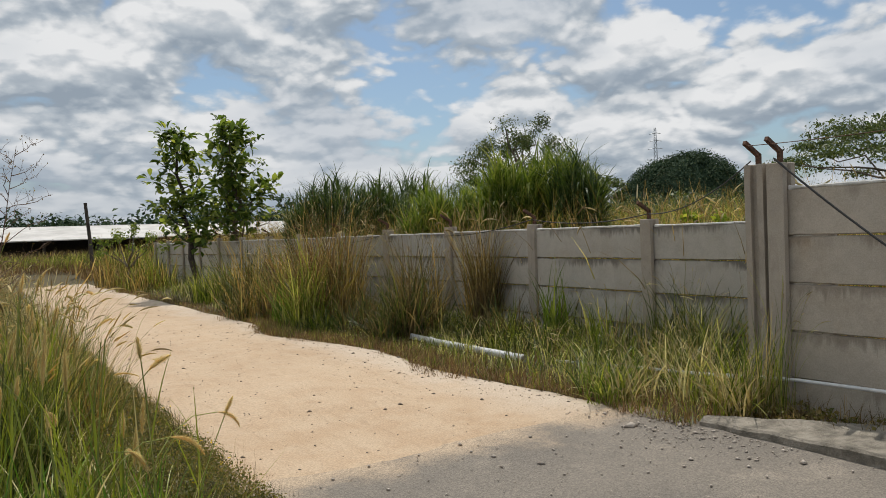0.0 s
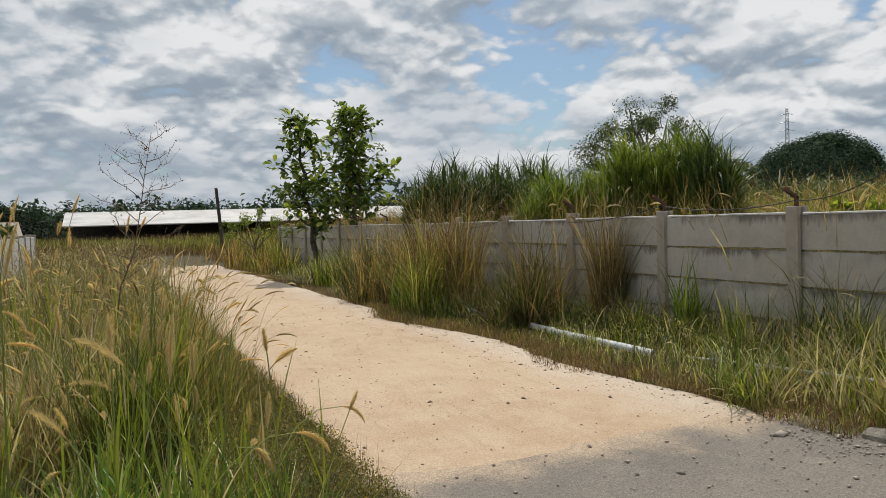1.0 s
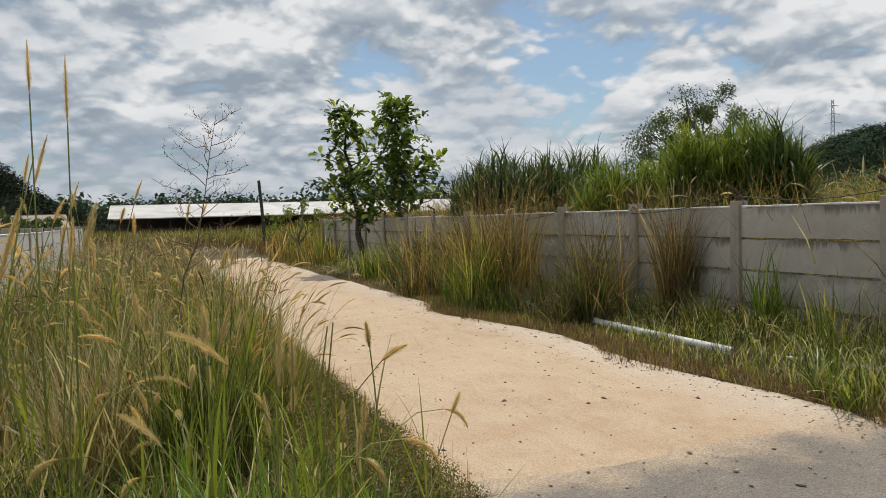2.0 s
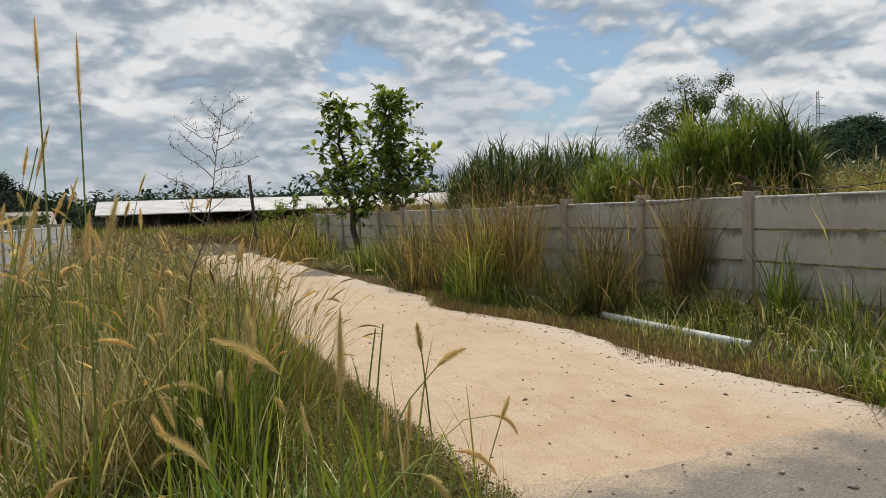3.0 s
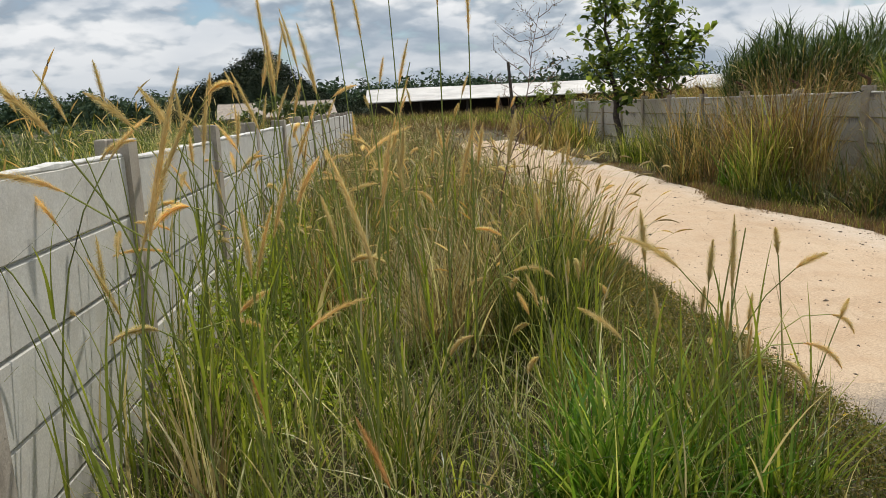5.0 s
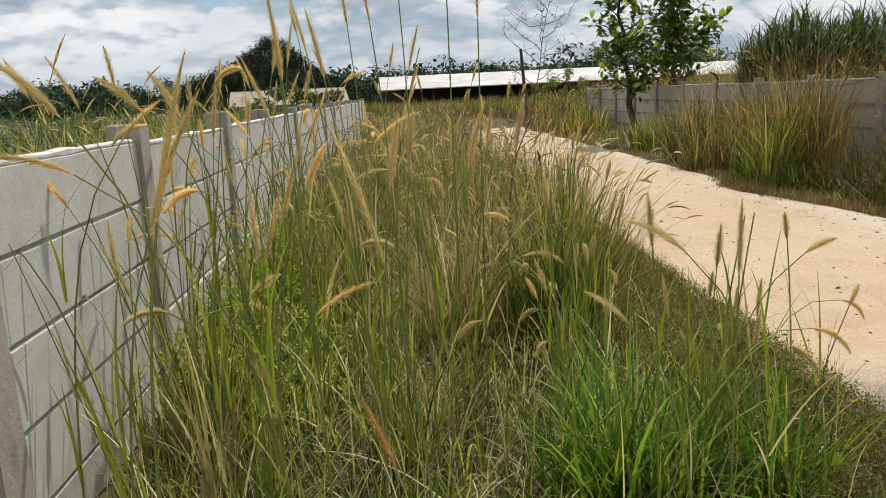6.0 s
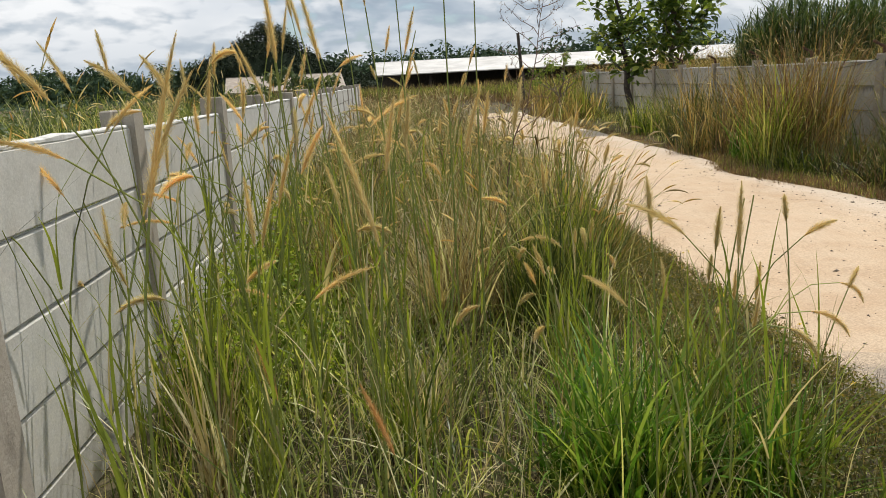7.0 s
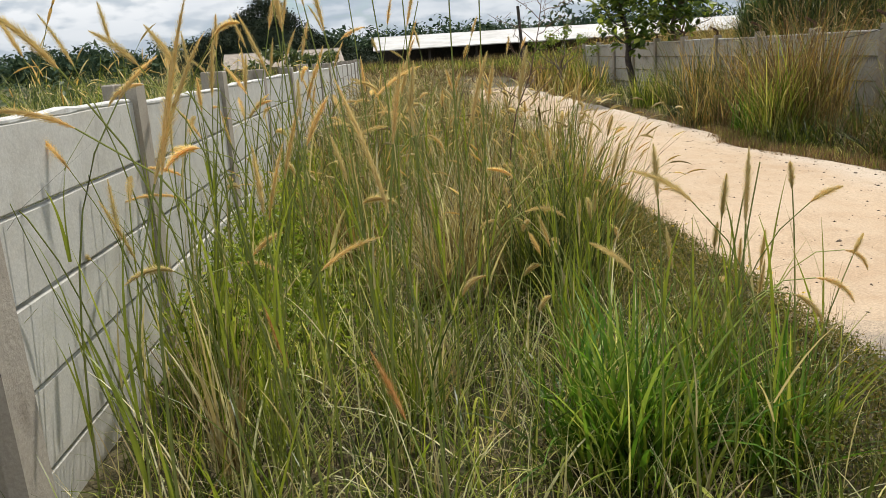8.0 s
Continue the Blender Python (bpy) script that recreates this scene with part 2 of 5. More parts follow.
MAT_BLADE = leafy("dead_mat", [(0.0, (0.10, 0.06, 0.035)), (0.6, (0.22, 0.135, 0.075)), (1.0, (0.44, 0.32, 0.19))], 0.3, 0.8)
# Dead thatch, its brown pushed near black to paint shaded gaps between blades.
SHADED_THATCH_BLADE = leafy("thatch", [(0.0, (0.03, 0.025, 0.014)), (0.6, (0.08, 0.065, 0.035)), (0.85, (0.17, 0.135, 0.07)), (1.0, (0.50, 0.42, 0.26))], 0.2, 0.8)
# Olive tufts; the same dark tone also paints shade at the wall foot and under grass.
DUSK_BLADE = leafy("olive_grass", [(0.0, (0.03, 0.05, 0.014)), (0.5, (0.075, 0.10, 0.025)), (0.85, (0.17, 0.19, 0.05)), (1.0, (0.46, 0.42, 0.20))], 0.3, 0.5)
STEM = leafy("grass_stem", [(0.0, (0.12, 0.17, 0.035)), (0.5, (0.26, 0.32, 0.08)), (1.0, (0.52, 0.49, 0.22))], 0.25, 0.45)
SEED = leafy("seed_head", [(0.0, (0.62, 0.46, 0.20)), (0.5, (0.80, 0.66, 0.37)), (1.0, (0.93, 0.85, 0.62))], 0.6, 0.8, tint=(1.15, 1.1, 0.82))
SPENT_SEED = leafy("spent_seed_head", [(0.0, (0.46, 0.25, 0.09)), (0.6, (0.64, 0.38, 0.15)), (1.0, (0.78, 0.56, 0.28))], 0.4, 0.8, tint=(1.1, 1.0, 0.85))
CANE_LEAF = leafy("cane_leaf", [(0.0, (0.03, 0.06, 0.018)), (0.6, (0.065, 0.11, 0.03)), (1.0, (0.15, 0.20, 0.07))], 0.3, 0.4)
CANE_LIGHT = leafy("light_cane_leaf", [(0.0, (0.07, 0.12, 0.018)), (0.6, (0.15, 0.22, 0.035)), (1.0, (0.30, 0.34, 0.09))], 0.42, 0.45)
BROAD_LEAF = leafy("broad_leaf", [(0.0, (0.05, 0.095, 0.024)), (0.5, (0.115, 0.18, 0.042)), (0.8, (0.24, 0.32, 0.07)), (1.0, (0.42, 0.48, 0.12))], 0.46, 0.4)
TREE_LEAF = leafy("tree_leaf", [(0.0, (0.05, 0.085, 0.03)), (0.6, (0.10, 0.14, 0.055)), (1.0, (0.17, 0.20, 0.085))], 0.32, 0.5)
# Leaves of far hills and trees, with bluish air haze painted into the green.
HAZED_LEAF = leafy("hazed_leaf", [(0.0, (0.028, 0.055, 0.038)), (0.6, (0.06, 0.10, 0.065)), (1.0, (0.12, 0.165, 0.10))], 0.12, 0.8, gloss=0.1)
KNOLL_LEAF = leafy("knoll_leaf", [(0.0, (0.014, 0.022, 0.016)), (0.6, (0.028, 0.042, 0.026)), (1.0, (0.06, 0.075, 0.04))], 0.08, 0.8, gloss=0.1)
WEED_LEAF = leafy("weed_leaf", [(0.0, (0.08, 0.095, 0.022)), (0.6, (0.18, 0.175, 0.05)), (1.0, (0.34, 0.26, 0.11))], 0.45)
FLOWER = leafy("yellow_flower", [(0.0, (0.75, 0.52, 0.02)), (1.0, (0.85, 0.66, 0.05))], 0.3)
TWIG = surface("reddish_twig", plain_colour((0.12, 0.07, 0.05), (0.22, 0.14, 0.10), 20.0), 0.9)


# ---- mesh helpers ----
def raw(name, verts, faces, mats, which=None, smooth=False):
    """A mesh from arrays: verts (n, 3), faces (m, 3 or 4), which: material of each face."""
    verts, faces = np.asarray(verts, dtype=np.float32), np.asarray(faces, dtype=np.int32)
    me = bpy.data.meshes.new(name)
    me.vertices.add(len(verts))
    me.vertices.foreach_set("co", verts.ravel())
    n, corners = faces.shape
    me.loops.add(n * corners)
    me.loops.foreach_set("vertex_index", faces.ravel())
    me.polygons.add(n)
    me.polygons.foreach_set("loop_start", np.arange(n, dtype=np.int32) * corners)
    for m in mats:
        me.materials.append(m)
    if which is not None:
        me.polygons.foreach_set("material_index", np.asarray(which, dtype=np.int32))
    if smooth:
        me.polygons.foreach_set("use_smooth", np.ones(n, dtype=bool))
    me.update(calc_edges=True)
    return me


def part(name, data, material, parent, label=""):
    """Links a bmesh or a mesh as one object under a thing."""
    if isinstance(data, bmesh.types.BMesh):
        me = bpy.data.meshes.new(name)
        data.to_mesh(me)
        data.free()
    else:
        me = data
    if material is not None and not me.materials:
        me.materials.append(material)
    ob = new(name, me)
    ob.parent = parent
    if label:
        ob["label"] = label
    return ob


def thing(name, at=(0, 0, 0), turn=0.0):
    ob = new(name)
    ob.matrix_basis = pose(*at, 0, 0, turn)
    return ob


def box(bm, size, at=(0, 0, 0), turn=None, bevel=0.0):
    m = Matrix.Translation(at) @ (turn or Matrix.Identity(4)) @ Matrix.Diagonal((*size, 1))
    made = bmesh.ops.create_cube(bm, size=1.0, matrix=m)["verts"]
    if bevel:
        edges = list({e for v in made for e in v.link_edges})
        bmesh.ops.bevel(bm, geom=edges, offset=bevel, segments=1, affect="EDGES")


def tube_arrays(points, radii, sides=6):
    """A bent tube along points, as arrays."""
    pts = np.asarray(points, dtype=float)
    n = len(pts)
    way = np.gradient(pts, axis=0)
    way /= np.linalg.norm(way, axis=1, keepdims=True) + 1e-9
    ref = np.where(np.abs(way[:, 2:3]) > 0.9, np.array([[1.0, 0, 0]]), np.array([[0, 0, 1.0]]))
    u = np.cross(way, ref)
    u /= np.linalg.norm(u, axis=1, keepdims=True) + 1e-9
    v = np.cross(way, u)
    a = np.linspace(0, 2 * np.pi, sides, endpoint=False)
    ring = u[:, None] * np.cos(a)[None, :, None] + v[:, None] * np.sin(a)[None, :, None]
    verts = (pts[:, None] + ring * np.asarray(radii, dtype=float)[:, None, None]).reshape(-1, 3)
    i, j = np.meshgrid(np.arange(n - 1), np.arange(sides), indexing="ij")
    j2 = (j + 1) % sides
    faces = np.stack([i * sides + j, i * sides + j2, (i + 1) * sides + j2, (i + 1) * sides + j], -1).reshape(-1, 4)
    return verts, faces


def joined(pieces):
    """Several (verts, faces) as one."""
    vs, fs, n = [], [], 0
    for v, f in pieces:
        vs.append(v)
        fs.append(f + n)
        n += len(v)
    return np.concatenate(vs), np.concatenate(fs)


def tube(name, points, radii, material, sides=6):
    v, f = tube_arrays(points, radii, sides)
    return raw(name, v, f, [material], smooth=True)


def blades(rng, base, height, width, lean=0.15, curl=0.8, seg=4, az=None, spread=None):
    """Curved tapering strips of grass from base points."""
    base = np.asarray(base, dtype=float)
    n = len(base)
    height = np.broadcast_to(height, n)
    width = np.broadcast_to(width, n)
    az = rng.uniform(0, 2 * np.pi, n) if az is None else az
    th0 = np.abs(rng.normal(0, 1, n)) * lean
    cu = rng.uniform(0.15, 1.0, n) * curl
    s = np.linspace(0, 1, seg + 1)
    th = th0[:, None] + cu[:, None] * s[None] ** 1.5
    step = height[:, None] / seg
    r = np.concatenate([np.zeros((n, 1)), np.cumsum(np.sin(th[:, :-1]) * step, 1)], 1)
    z = np.concatenate([np.zeros((n, 1)), np.cumsum(np.cos(th[:, :-1]) * step, 1)], 1)
    mid = np.stack([base[:, 0:1] + r * np.cos(az)[:, None], base[:, 1:2] + r * np.sin(az)[:, None], base[:, 2:3] + z], -1)
    turn = az + np.pi / 2 + rng.normal(0, 0.5, n)
    side = np.stack([np.cos(turn), np.sin(turn), np.zeros(n)], -1)
    w = width[:, None] * (np.clip(1.02 - s, 0, 1) ** 0.7 * np.minimum(1, 0.55 + 2 * s))[None] * 0.5
    a, b = mid - side[:, None] * w[..., None], mid + side[:, None] * w[..., None]
    verts = np.stack([a, b], 2).reshape(-1, 3)
    k = np.arange(n)[:, None] * (2 * (seg + 1)) + 2 * np.arange(seg)[None]
    faces = np.stack([k, k + 1, k + 3, k + 2], -1).reshape(-1, 4)
    return verts, faces


def seeded_stalks(rng, base, height, lean, curl, thick, head, head_r, bristles=0, az=None):
    """Thin stems, each ending in a soft tapering seed head. Gives (stems, heads, hairs)."""
    stems, heads, hairs = [], [], []
    for i in range(len(base)):
        a = rng.uniform(0, 2 * np.pi) if az is None else az[i]
        h, n = height[i], 9
        s = np.linspace(0, 1, n)
        th = lean[i] + curl[i] * s ** 4
        d = np.stack([np.sin(th) * np.cos(a), np.sin(th) * np.sin(a), np.cos(th)], -1) * (h / (n - 1))
        pts = np.concatenate([[base[i]], base[i] + np.cumsum(d[1:], 0)])
        stems.append(tube_arrays(pts, np.linspace(thick, thick * 0.5, n), 3))
        m = 6
        s2 = np.linspace(0, 1, m)
        th2 = th[-1] + curl[i] * 0.9 * s2
        d2 = np.stack([np.sin(th2) * np.cos(a), np.sin(th2) * np.sin(a), np.cos(th2)], -1) * (head[i] / (m - 1))
        hp = np.concatenate([[pts[-1]], pts[-1] + np.cumsum(d2[1:], 0)])
        prof = np.array([0.35, 0.95, 1.0, 0.85, 0.55, 0.08])
        heads.append(tube_arrays(hp, prof * head_r * (0.34 if bristles > 100 else 0.55 if bristles else 1.0), 5))
        if bristles:
            t = rng.uniform(0.02, 0.98, bristles)
            q = np.stack([np.interp(t, s2, hp[:, c]) for c in range(3)], -1)
            along = np.stack([np.interp(t, s2, np.gradient(hp, axis=0)[:, c]) for c in range(3)], -1)
            along /= np.linalg.norm(along, axis=1, keepdims=True)
            out = rng.normal(0, 1, (bristles, 3))
            out -= (out * along).sum(1, keepdims=True) * along
            out /= np.linalg.norm(out, axis=1, keepdims=True)
            size = np.interp(t, s2, prof)[:, None] * head_r
            tip = q + out * size * 1.25 + along * size * 1.6
            w = np.cross(out, along) * 0.0009
            v = np.stack([q - w, q + w, tip], 1).reshape(-1, 3)
            hairs.append((v, np.arange(bristles * 3).reshape(-1, 3)))
    return joined(stems), joined(heads), (joined(hairs) if hairs else None)


def leaf_cards(rng, centres, radii, per, size, flat=0.75, droop=0.0, shell=0.45):
    """Many small pointed leaves round centres: each a creased kite of two faces."""
    centres, radii = np.asarray(centres, dtype=float), np.asarray(radii, dtype=float)
    n = len(centres) * per
    d = rng.normal(0, 1, (n, 3))
    d /= np.linalg.norm(d, axis=1, keepdims=True)
    rr = (shell + (1 - shell) * rng.uniform(0, 1, n) ** 0.6) * np.repeat(radii, per) * rng.uniform(0.8, 1.18, n)
    c = np.repeat(centres, per, 0) + d * rr[:, None] * np.array([1, 1, flat])
    nrm = d + rng.normal(0, 0.6, (n, 3)) + np.array([0, 0, 0.5])
    nrm /= np.linalg.norm(nrm, axis=1, keepdims=True)
    u = np.cross(nrm, rng.normal(0, 1, (n, 3)))
    u[:, 2] -= droop
    u /= np.linalg.norm(u, axis=1, keepdims=True) + 1e-9
    v = np.cross(nrm, u)
    v /= np.linalg.norm(v, axis=1, keepdims=True) + 1e-9
    L = (size * rng.uniform(0.6, 1.3, n))[:, None]
    fold = nrm * L * 0.12
    verts = np.stack([c, c + u * L * 0.5 + v * L * 0.28 + fold, c + u * L, c + u * L * 0.5 - v * L * 0.28 + fold], 1).reshape(-1, 3)
    k = np.arange(n)[:, None] * 4
    faces = np.concatenate([k + np.array([[0, 1, 2]]), k + np.array([[0, 2, 3]])], 1).reshape(-1, 3)
    return verts, faces


def oval_leaves(rng, centres, radii, per, size, flat=0.8, droop=0.3, shell=0.2, slim=0.24):
    """Larger leaves of six corners, folded along the rib and bent down at the tip."""
    centres, radii = np.asarray(centres, dtype=float), np.asarray(radii, dtype=float)
    n = len(centres) * per
    d = rng.normal(0, 1, (n, 3))
    d /= np.linalg.norm(d, axis=1, keepdims=True)
    c = np.repeat(centres, per, 0) + d * (np.repeat(radii, per) * (shell + (1 - shell) * rng.uniform(0, 1, n)) * 0.5)[:, None] * np.array([1, 1, flat])
    u = d * np.array([1, 1, 0.5]) + rng.normal(0, 0.3, (n, 3))
    u[:, 2] += rng.uniform(-droop, 0.5, n)
    u /= np.linalg.norm(u, axis=1, keepdims=True)
    v = np.cross(u, np.array([0, 0, 1.0]) + rng.normal(0, 0.35, (n, 3)))
    v /= np.linalg.norm(v, axis=1, keepdims=True) + 1e-9
    w = np.cross(v, u)
    L = (size * rng.uniform(0.6, 1.25, n))[:, None]
    rib = [c, c + u * L * 0.55 + w * L * 0.05, c + u * L - w * L * 0.12]
    side = [c + u * L * a + v * L * k * slim + w * L * 0.1 for a, k in ((0.3, 0.8), (0.68, 1.0), (0.3, -0.8), (0.68, -1.0))]
    verts = np.stack([rib[0], rib[1], rib[2], *side], 1).reshape(-1, 3)
    k = np.arange(n)[:, None] * 7
    faces = np.concatenate([k + np.array([[q]]).reshape(1, 3) for q in ((0, 1, 3), (3, 1, 4), (4, 1, 2), (0, 5, 1), (5, 6, 1), (6, 2, 1))], 1).reshape(-1, 3)
    return verts, faces


def uneven(x, y, scale, seed=0.0):
    return noise.noise((x * scale, y * scale, seed))


# ---- ground, road ----
def far_ground(x, y):
    """Height of the land: level by the road, gently uneven away from it."""
    d = max(0.0, max(-11 - x, x - 1.5, y - 36, -12 - y))
    b = min(1.0, max(0.0, (y - 30.5 - 0.25 * (x + 4)) / 7.5))
    bank = b * b * (3 - 2 * b) * (0.95 + 0.35 * uneven(x, y, 0.12)) * max(0.0, 1 - max(0.0, y - 75) / 60)
    return bank - 0.03 - min(0.5, d * 0.01) + min(1.0, d / 40) * 0.5 * uneven(x, y, 0.03)


def grid(name, xs, ys, height, material):
    verts = np.array([(x, y, height(x, y)) for y in ys for x in xs])
    nx, ny = len(xs), len(ys)
    i, j = np.meshgrid(np.arange(ny - 1), np.arange(nx - 1), indexing="ij")
    k = (i * nx + j).reshape(-1, 1)
    return raw(name, verts, k + np.array([[0, 1, nx + 1, nx]]), [material], smooth=True)


def steps(*spans):
    """Grid lines: (from, to, count) after one another."""
    return np.unique(np.concatenate([np.linspace(a, b, n) for a, b, n in spans]))


ground = new("ground", grid("ground", steps((-3000, -60, 14), (-60, -11, 20), (-11, 1.5, 50), (1.5, 60, 24), (60, 3000, 14)), steps((-3000, -30, 12), (-30, -4, 14), (-4, 36, 90), (36, 120, 24), (120, 3000, 14)), far_ground, SOIL))
tagged(ground, "dry brown and green earth under rough grass", "ground", kind="structure")


def right_edge(y):
    return -2.45 + 0.22 * uneven(0, y, 0.45, 2.0) - 0.45 * math.exp(-((y - 6.6) / 1.3) ** 2) + 0.07 * uneven(0, y, 2.3, 5.0)


def left_edge(y):
    return -6.12 + 0.14 * uneven(9, y, 0.5, 4.0) + 0.05 * uneven(3, y, 2.1, 7.0) + 0.9 * max(0.0, (y - 10) / 22)


def strip(name, y0, y1, n, across, height, material, left, right):
    verts = []
    for y in np.linspace(y0, y1, n):
        a, b = left(y), right(y)
        verts += [(a + (b - a) * s, y, height(a + (b - a) * s, y, s)) for s in np.linspace(0, 1, across)]
    i, j = np.meshgrid(np.arange(n - 1), np.arange(across - 1), indexing="ij")
    k = (i * across + j).reshape(-1, 1)
    return raw(name, np.array(verts), k + np.array([[0, 1, across + 1, across]]), [material], smooth=True)


def road_height(x, y, s):
    rut = -0.012 * (math.exp(-((s - 0.3) / 0.1) ** 2) + math.exp(-((s - 0.68) / 0.1) ** 2))
    fade = min(1.0, max(0.0, (y + 1.5) / 2.5))
    return 0.014 + fade * (0.026 * max(0.0, math.sin(math.pi * s)) ** 0.5 + rut) + 0.008 * uneven(x, y, 1.5) * fade - (0.03 if s in (0.0, 1.0) else 0)


def sand_start(x):
    return -1.78 + 0.16 * uneven(x, 0, 0.9, 8.0) + 0.06 * uneven(x, 0, 4.0, 3.0)


road_mesh = strip("road", -1.5, 34.0, 220, 34, road_height, SAND, left_edge, right_edge)
sand_road = new("road", road_mesh)
for v in road_mesh.vertices:                       # ragged lip where the sand runs out on the asphalt
    if v.co.y < -1.47:
        v.co.z = -0.012
    if v.co.y < -0.6:
        v.co.y += (sand_start(v.co.x) + 1.5) * (1 - (v.co.y + 1.5) / 0.9)
tagged(sand_road, "pale orange compacted sand track between grass verges", "road", kind="structure")
asphalt = new("pavement", strip("pavement", -16.0, -1.4, 60, 30, lambda x, y, s: 0.006 + 0.006 * uneven(x, y, 0.8), ASPHALT, lambda y: -6.2 if y > -4.3 else -10.2, lambda y: -2.2 if y > -3.0 else -1.4))
tagged(asphalt, "worn grey asphalt apron dusted with sand", "road", kind="structure")


# ---- concrete panel walls ----
def panel_mesh(name, length, height, thick, material, seed=0.0, wave=0.006):
    """A cast slab along y with worn, slightly wavy upper and lower edges."""
    n, c = 12, 0.009
    ring = ((-1, -1, 0, 1), (-1, 1, 0, -1), (-1, 1, 1, 0), (1, 1, -1, 0), (1, 1, 0, -1), (1, -1, 0, 1), (1, -1, -1, 0), (-1, -1, 1, 0))
    verts = []
    for i in range(n + 1):
        y = (i / n - 0.5) * length
        for sx, sz, dx, dz in ring:
            edge = wave * noise.noise((y * 3.1, sz * 7.0, seed)) + 0.5 * wave * noise.noise((y * 11.0, sz * 5.0 + sx, seed))
            verts.append((sx * thick / 2 + dx * c, y, sz * height / 2 + dz * c + edge))
    faces = [(i * 8 + j, i * 8 + (j + 1) % 8, (i + 1) * 8 + (j + 1) % 8, (i + 1) * 8 + j) for i in range(n) for j in range(8)]
    last = n * 8
    faces += [(0, 7, 2, 1), (7, 6, 3, 2), (6, 5, 4, 3), (last, last + 1, last + 2, last + 7), (last + 7, last + 2, last + 3, last + 6), (last + 6, last + 3, last + 4, last + 5)]
    me = raw(name, verts, faces, [material])
    me.polygons.foreach_set("use_smooth", np.zeros(len(faces), dtype=bool))
    return me


def post_mesh(name, wide, deep, height, slot, material):
    """An H-shaped fence post, its slots along y, with chamfered top."""
    bm = bmesh.new()
    outline = [(-deep / 2, -wide / 2), (-slot, -wide / 2), (-slot, -wide / 4), (slot, -wide / 4), (slot, -wide / 2), (deep / 2, -wide / 2),
               (deep / 2, wide / 2), (slot, wide / 2), (slot, wide / 4), (-slot, wide / 4), (-slot, wide / 2), (-deep / 2, wide / 2)]
    low = [bm.verts.new((x, y, -0.3)) for x, y in outline]
    f = bm.faces.new(low)
    top = bmesh.ops.extrude_face_region(bm, geom=[f])["geom"]
    bmesh.ops.translate(bm, verts=[g for g in top if isinstance(g, bmesh.types.BMVert)], vec=(0, 0, height + 0.3))
    bmesh.ops.recalc_face_normals(bm, faces=bm.faces)
    bmesh.ops.bevel(bm, geom=[e for e in bm.edges if min(v.co.z for v in e.verts) > height - 0.01], offset=0.008, segments=1, affect="EDGES")
    me = bpy.data.meshes.new(name)
    bm.to_mesh(me)
    bm.free()
    me.materials.append(material)
    return me


def panel_wall(name, label, x, first, count, step, row, rows, top, post_top, panel_mat, post_mat, deep, seed, set_out):
    """Posts at first + i * step along y, with rows of panels slotted between them."""
    rng = random.Random(seed)
    wall = new(name)
    wall.location = (x, first, 0)
    tagged(wall, label, "wall", kind="structure")
    slabs = [panel_mesh("panel", step - 0.09, row - 0.014, 0.05, panel_mat, seed * 9.0 + v) for v in range(4)]
    # Thin pale strips added on the top panels in place of a sunlit edge.
    edge_strips = [panel_mesh("coping", step - 0.2, 0.030, 0.060, LIT_EDGE, seed * 5.0 + v, 0.016) for v in range(4)]
    qm = post_mesh("post", 0.17, deep, post_top, 0.035, post_mat)
    for i in range(count):
        post = part("post", qm, None, wall)
        post.matrix_basis = pose(rng.uniform(-0.008, 0.008) + (0.24 if name == "wall_left" and i == 2 else 0.0), i * step, rng.uniform(-0.02, 0.02), rng.uniform(-0.6, 0.6), rng.uniform(-0.6, 0.6), rng.uniform(-1, 1))
        if i < count - 1:
            dip = rng.uniform(-0.02, 0.015)
            edge_strip = part("coping", edge_strips[rng.randrange(4)], None, wall, "added pale strip painting the sunlit wall top")
            edge_strip.matrix_basis = pose(set_out, (i + 0.5) * step, top + dip + 0.002, 0, 0, 0)
            for r in range(rows):
                p = part("panel", slabs[rng.randrange(4)], None, wall)
                p.matrix_basis = pose(set_out + rng.uniform(-0.006, 0.006), (i + 0.5) * step, top - (r + 0.5) * row + dip, 0, rng.uniform(-0.5, 0.5), 0)
    return wall


wall_right = panel_wall("wall_right", "weathered grey precast concrete panel wall with posts", 0.04, -2.4, 14, 2.4, 0.45, 4, 1.77, 1.88, OLD_CONCRETE, POST_CONCRETE, 0.18, 1, 0.0)
wall_gate = panel_wall("wall_gate", "taller stained grey concrete panel wall beside the apron", -1.17, -11.87, 5, 2.3, 0.45, 5, 2.09, 2.31, STAINED_CONCRETE, POST_CONCRETE, 0.20, 2, 0.0)
wall_left = panel_wall("wall_left", "pale grey concrete panel wall behind tall grass", -10.35, -8.42, 17, 2.4, 0.37, 5, 1.675, 1.80, PALE_CONCRETE, POST_CONCRETE, 0.20, 3, 0.045)
twin = part("post", post_mesh("post", 0.19, 0.20, 2.33, 0.035, POST_CONCRETE), None, wall_gate)
twin.matrix_basis = pose(-0.01, 9.415, 0.0, 0, 0, 90)


def bracket_mesh():
    """A bent angle iron on a post top, leaning out over the track."""
    bm = bmesh.new()
    box(bm, (0.05, 0.04, 0.17), (0, 0, 0.06), bevel=0.004)
    box(bm, (0.26, 0.04, 0.045), (-0.105, 0, 0.185), Matrix.Rotation(radians(28), 4, "Y"), bevel=0.004)
    me = bpy.data.meshes.new("bracket")
    bm.to_mesh(me)
    bm.free()
    me.materials.append(RUST)
    return me


BRACKET = bracket_mesh()
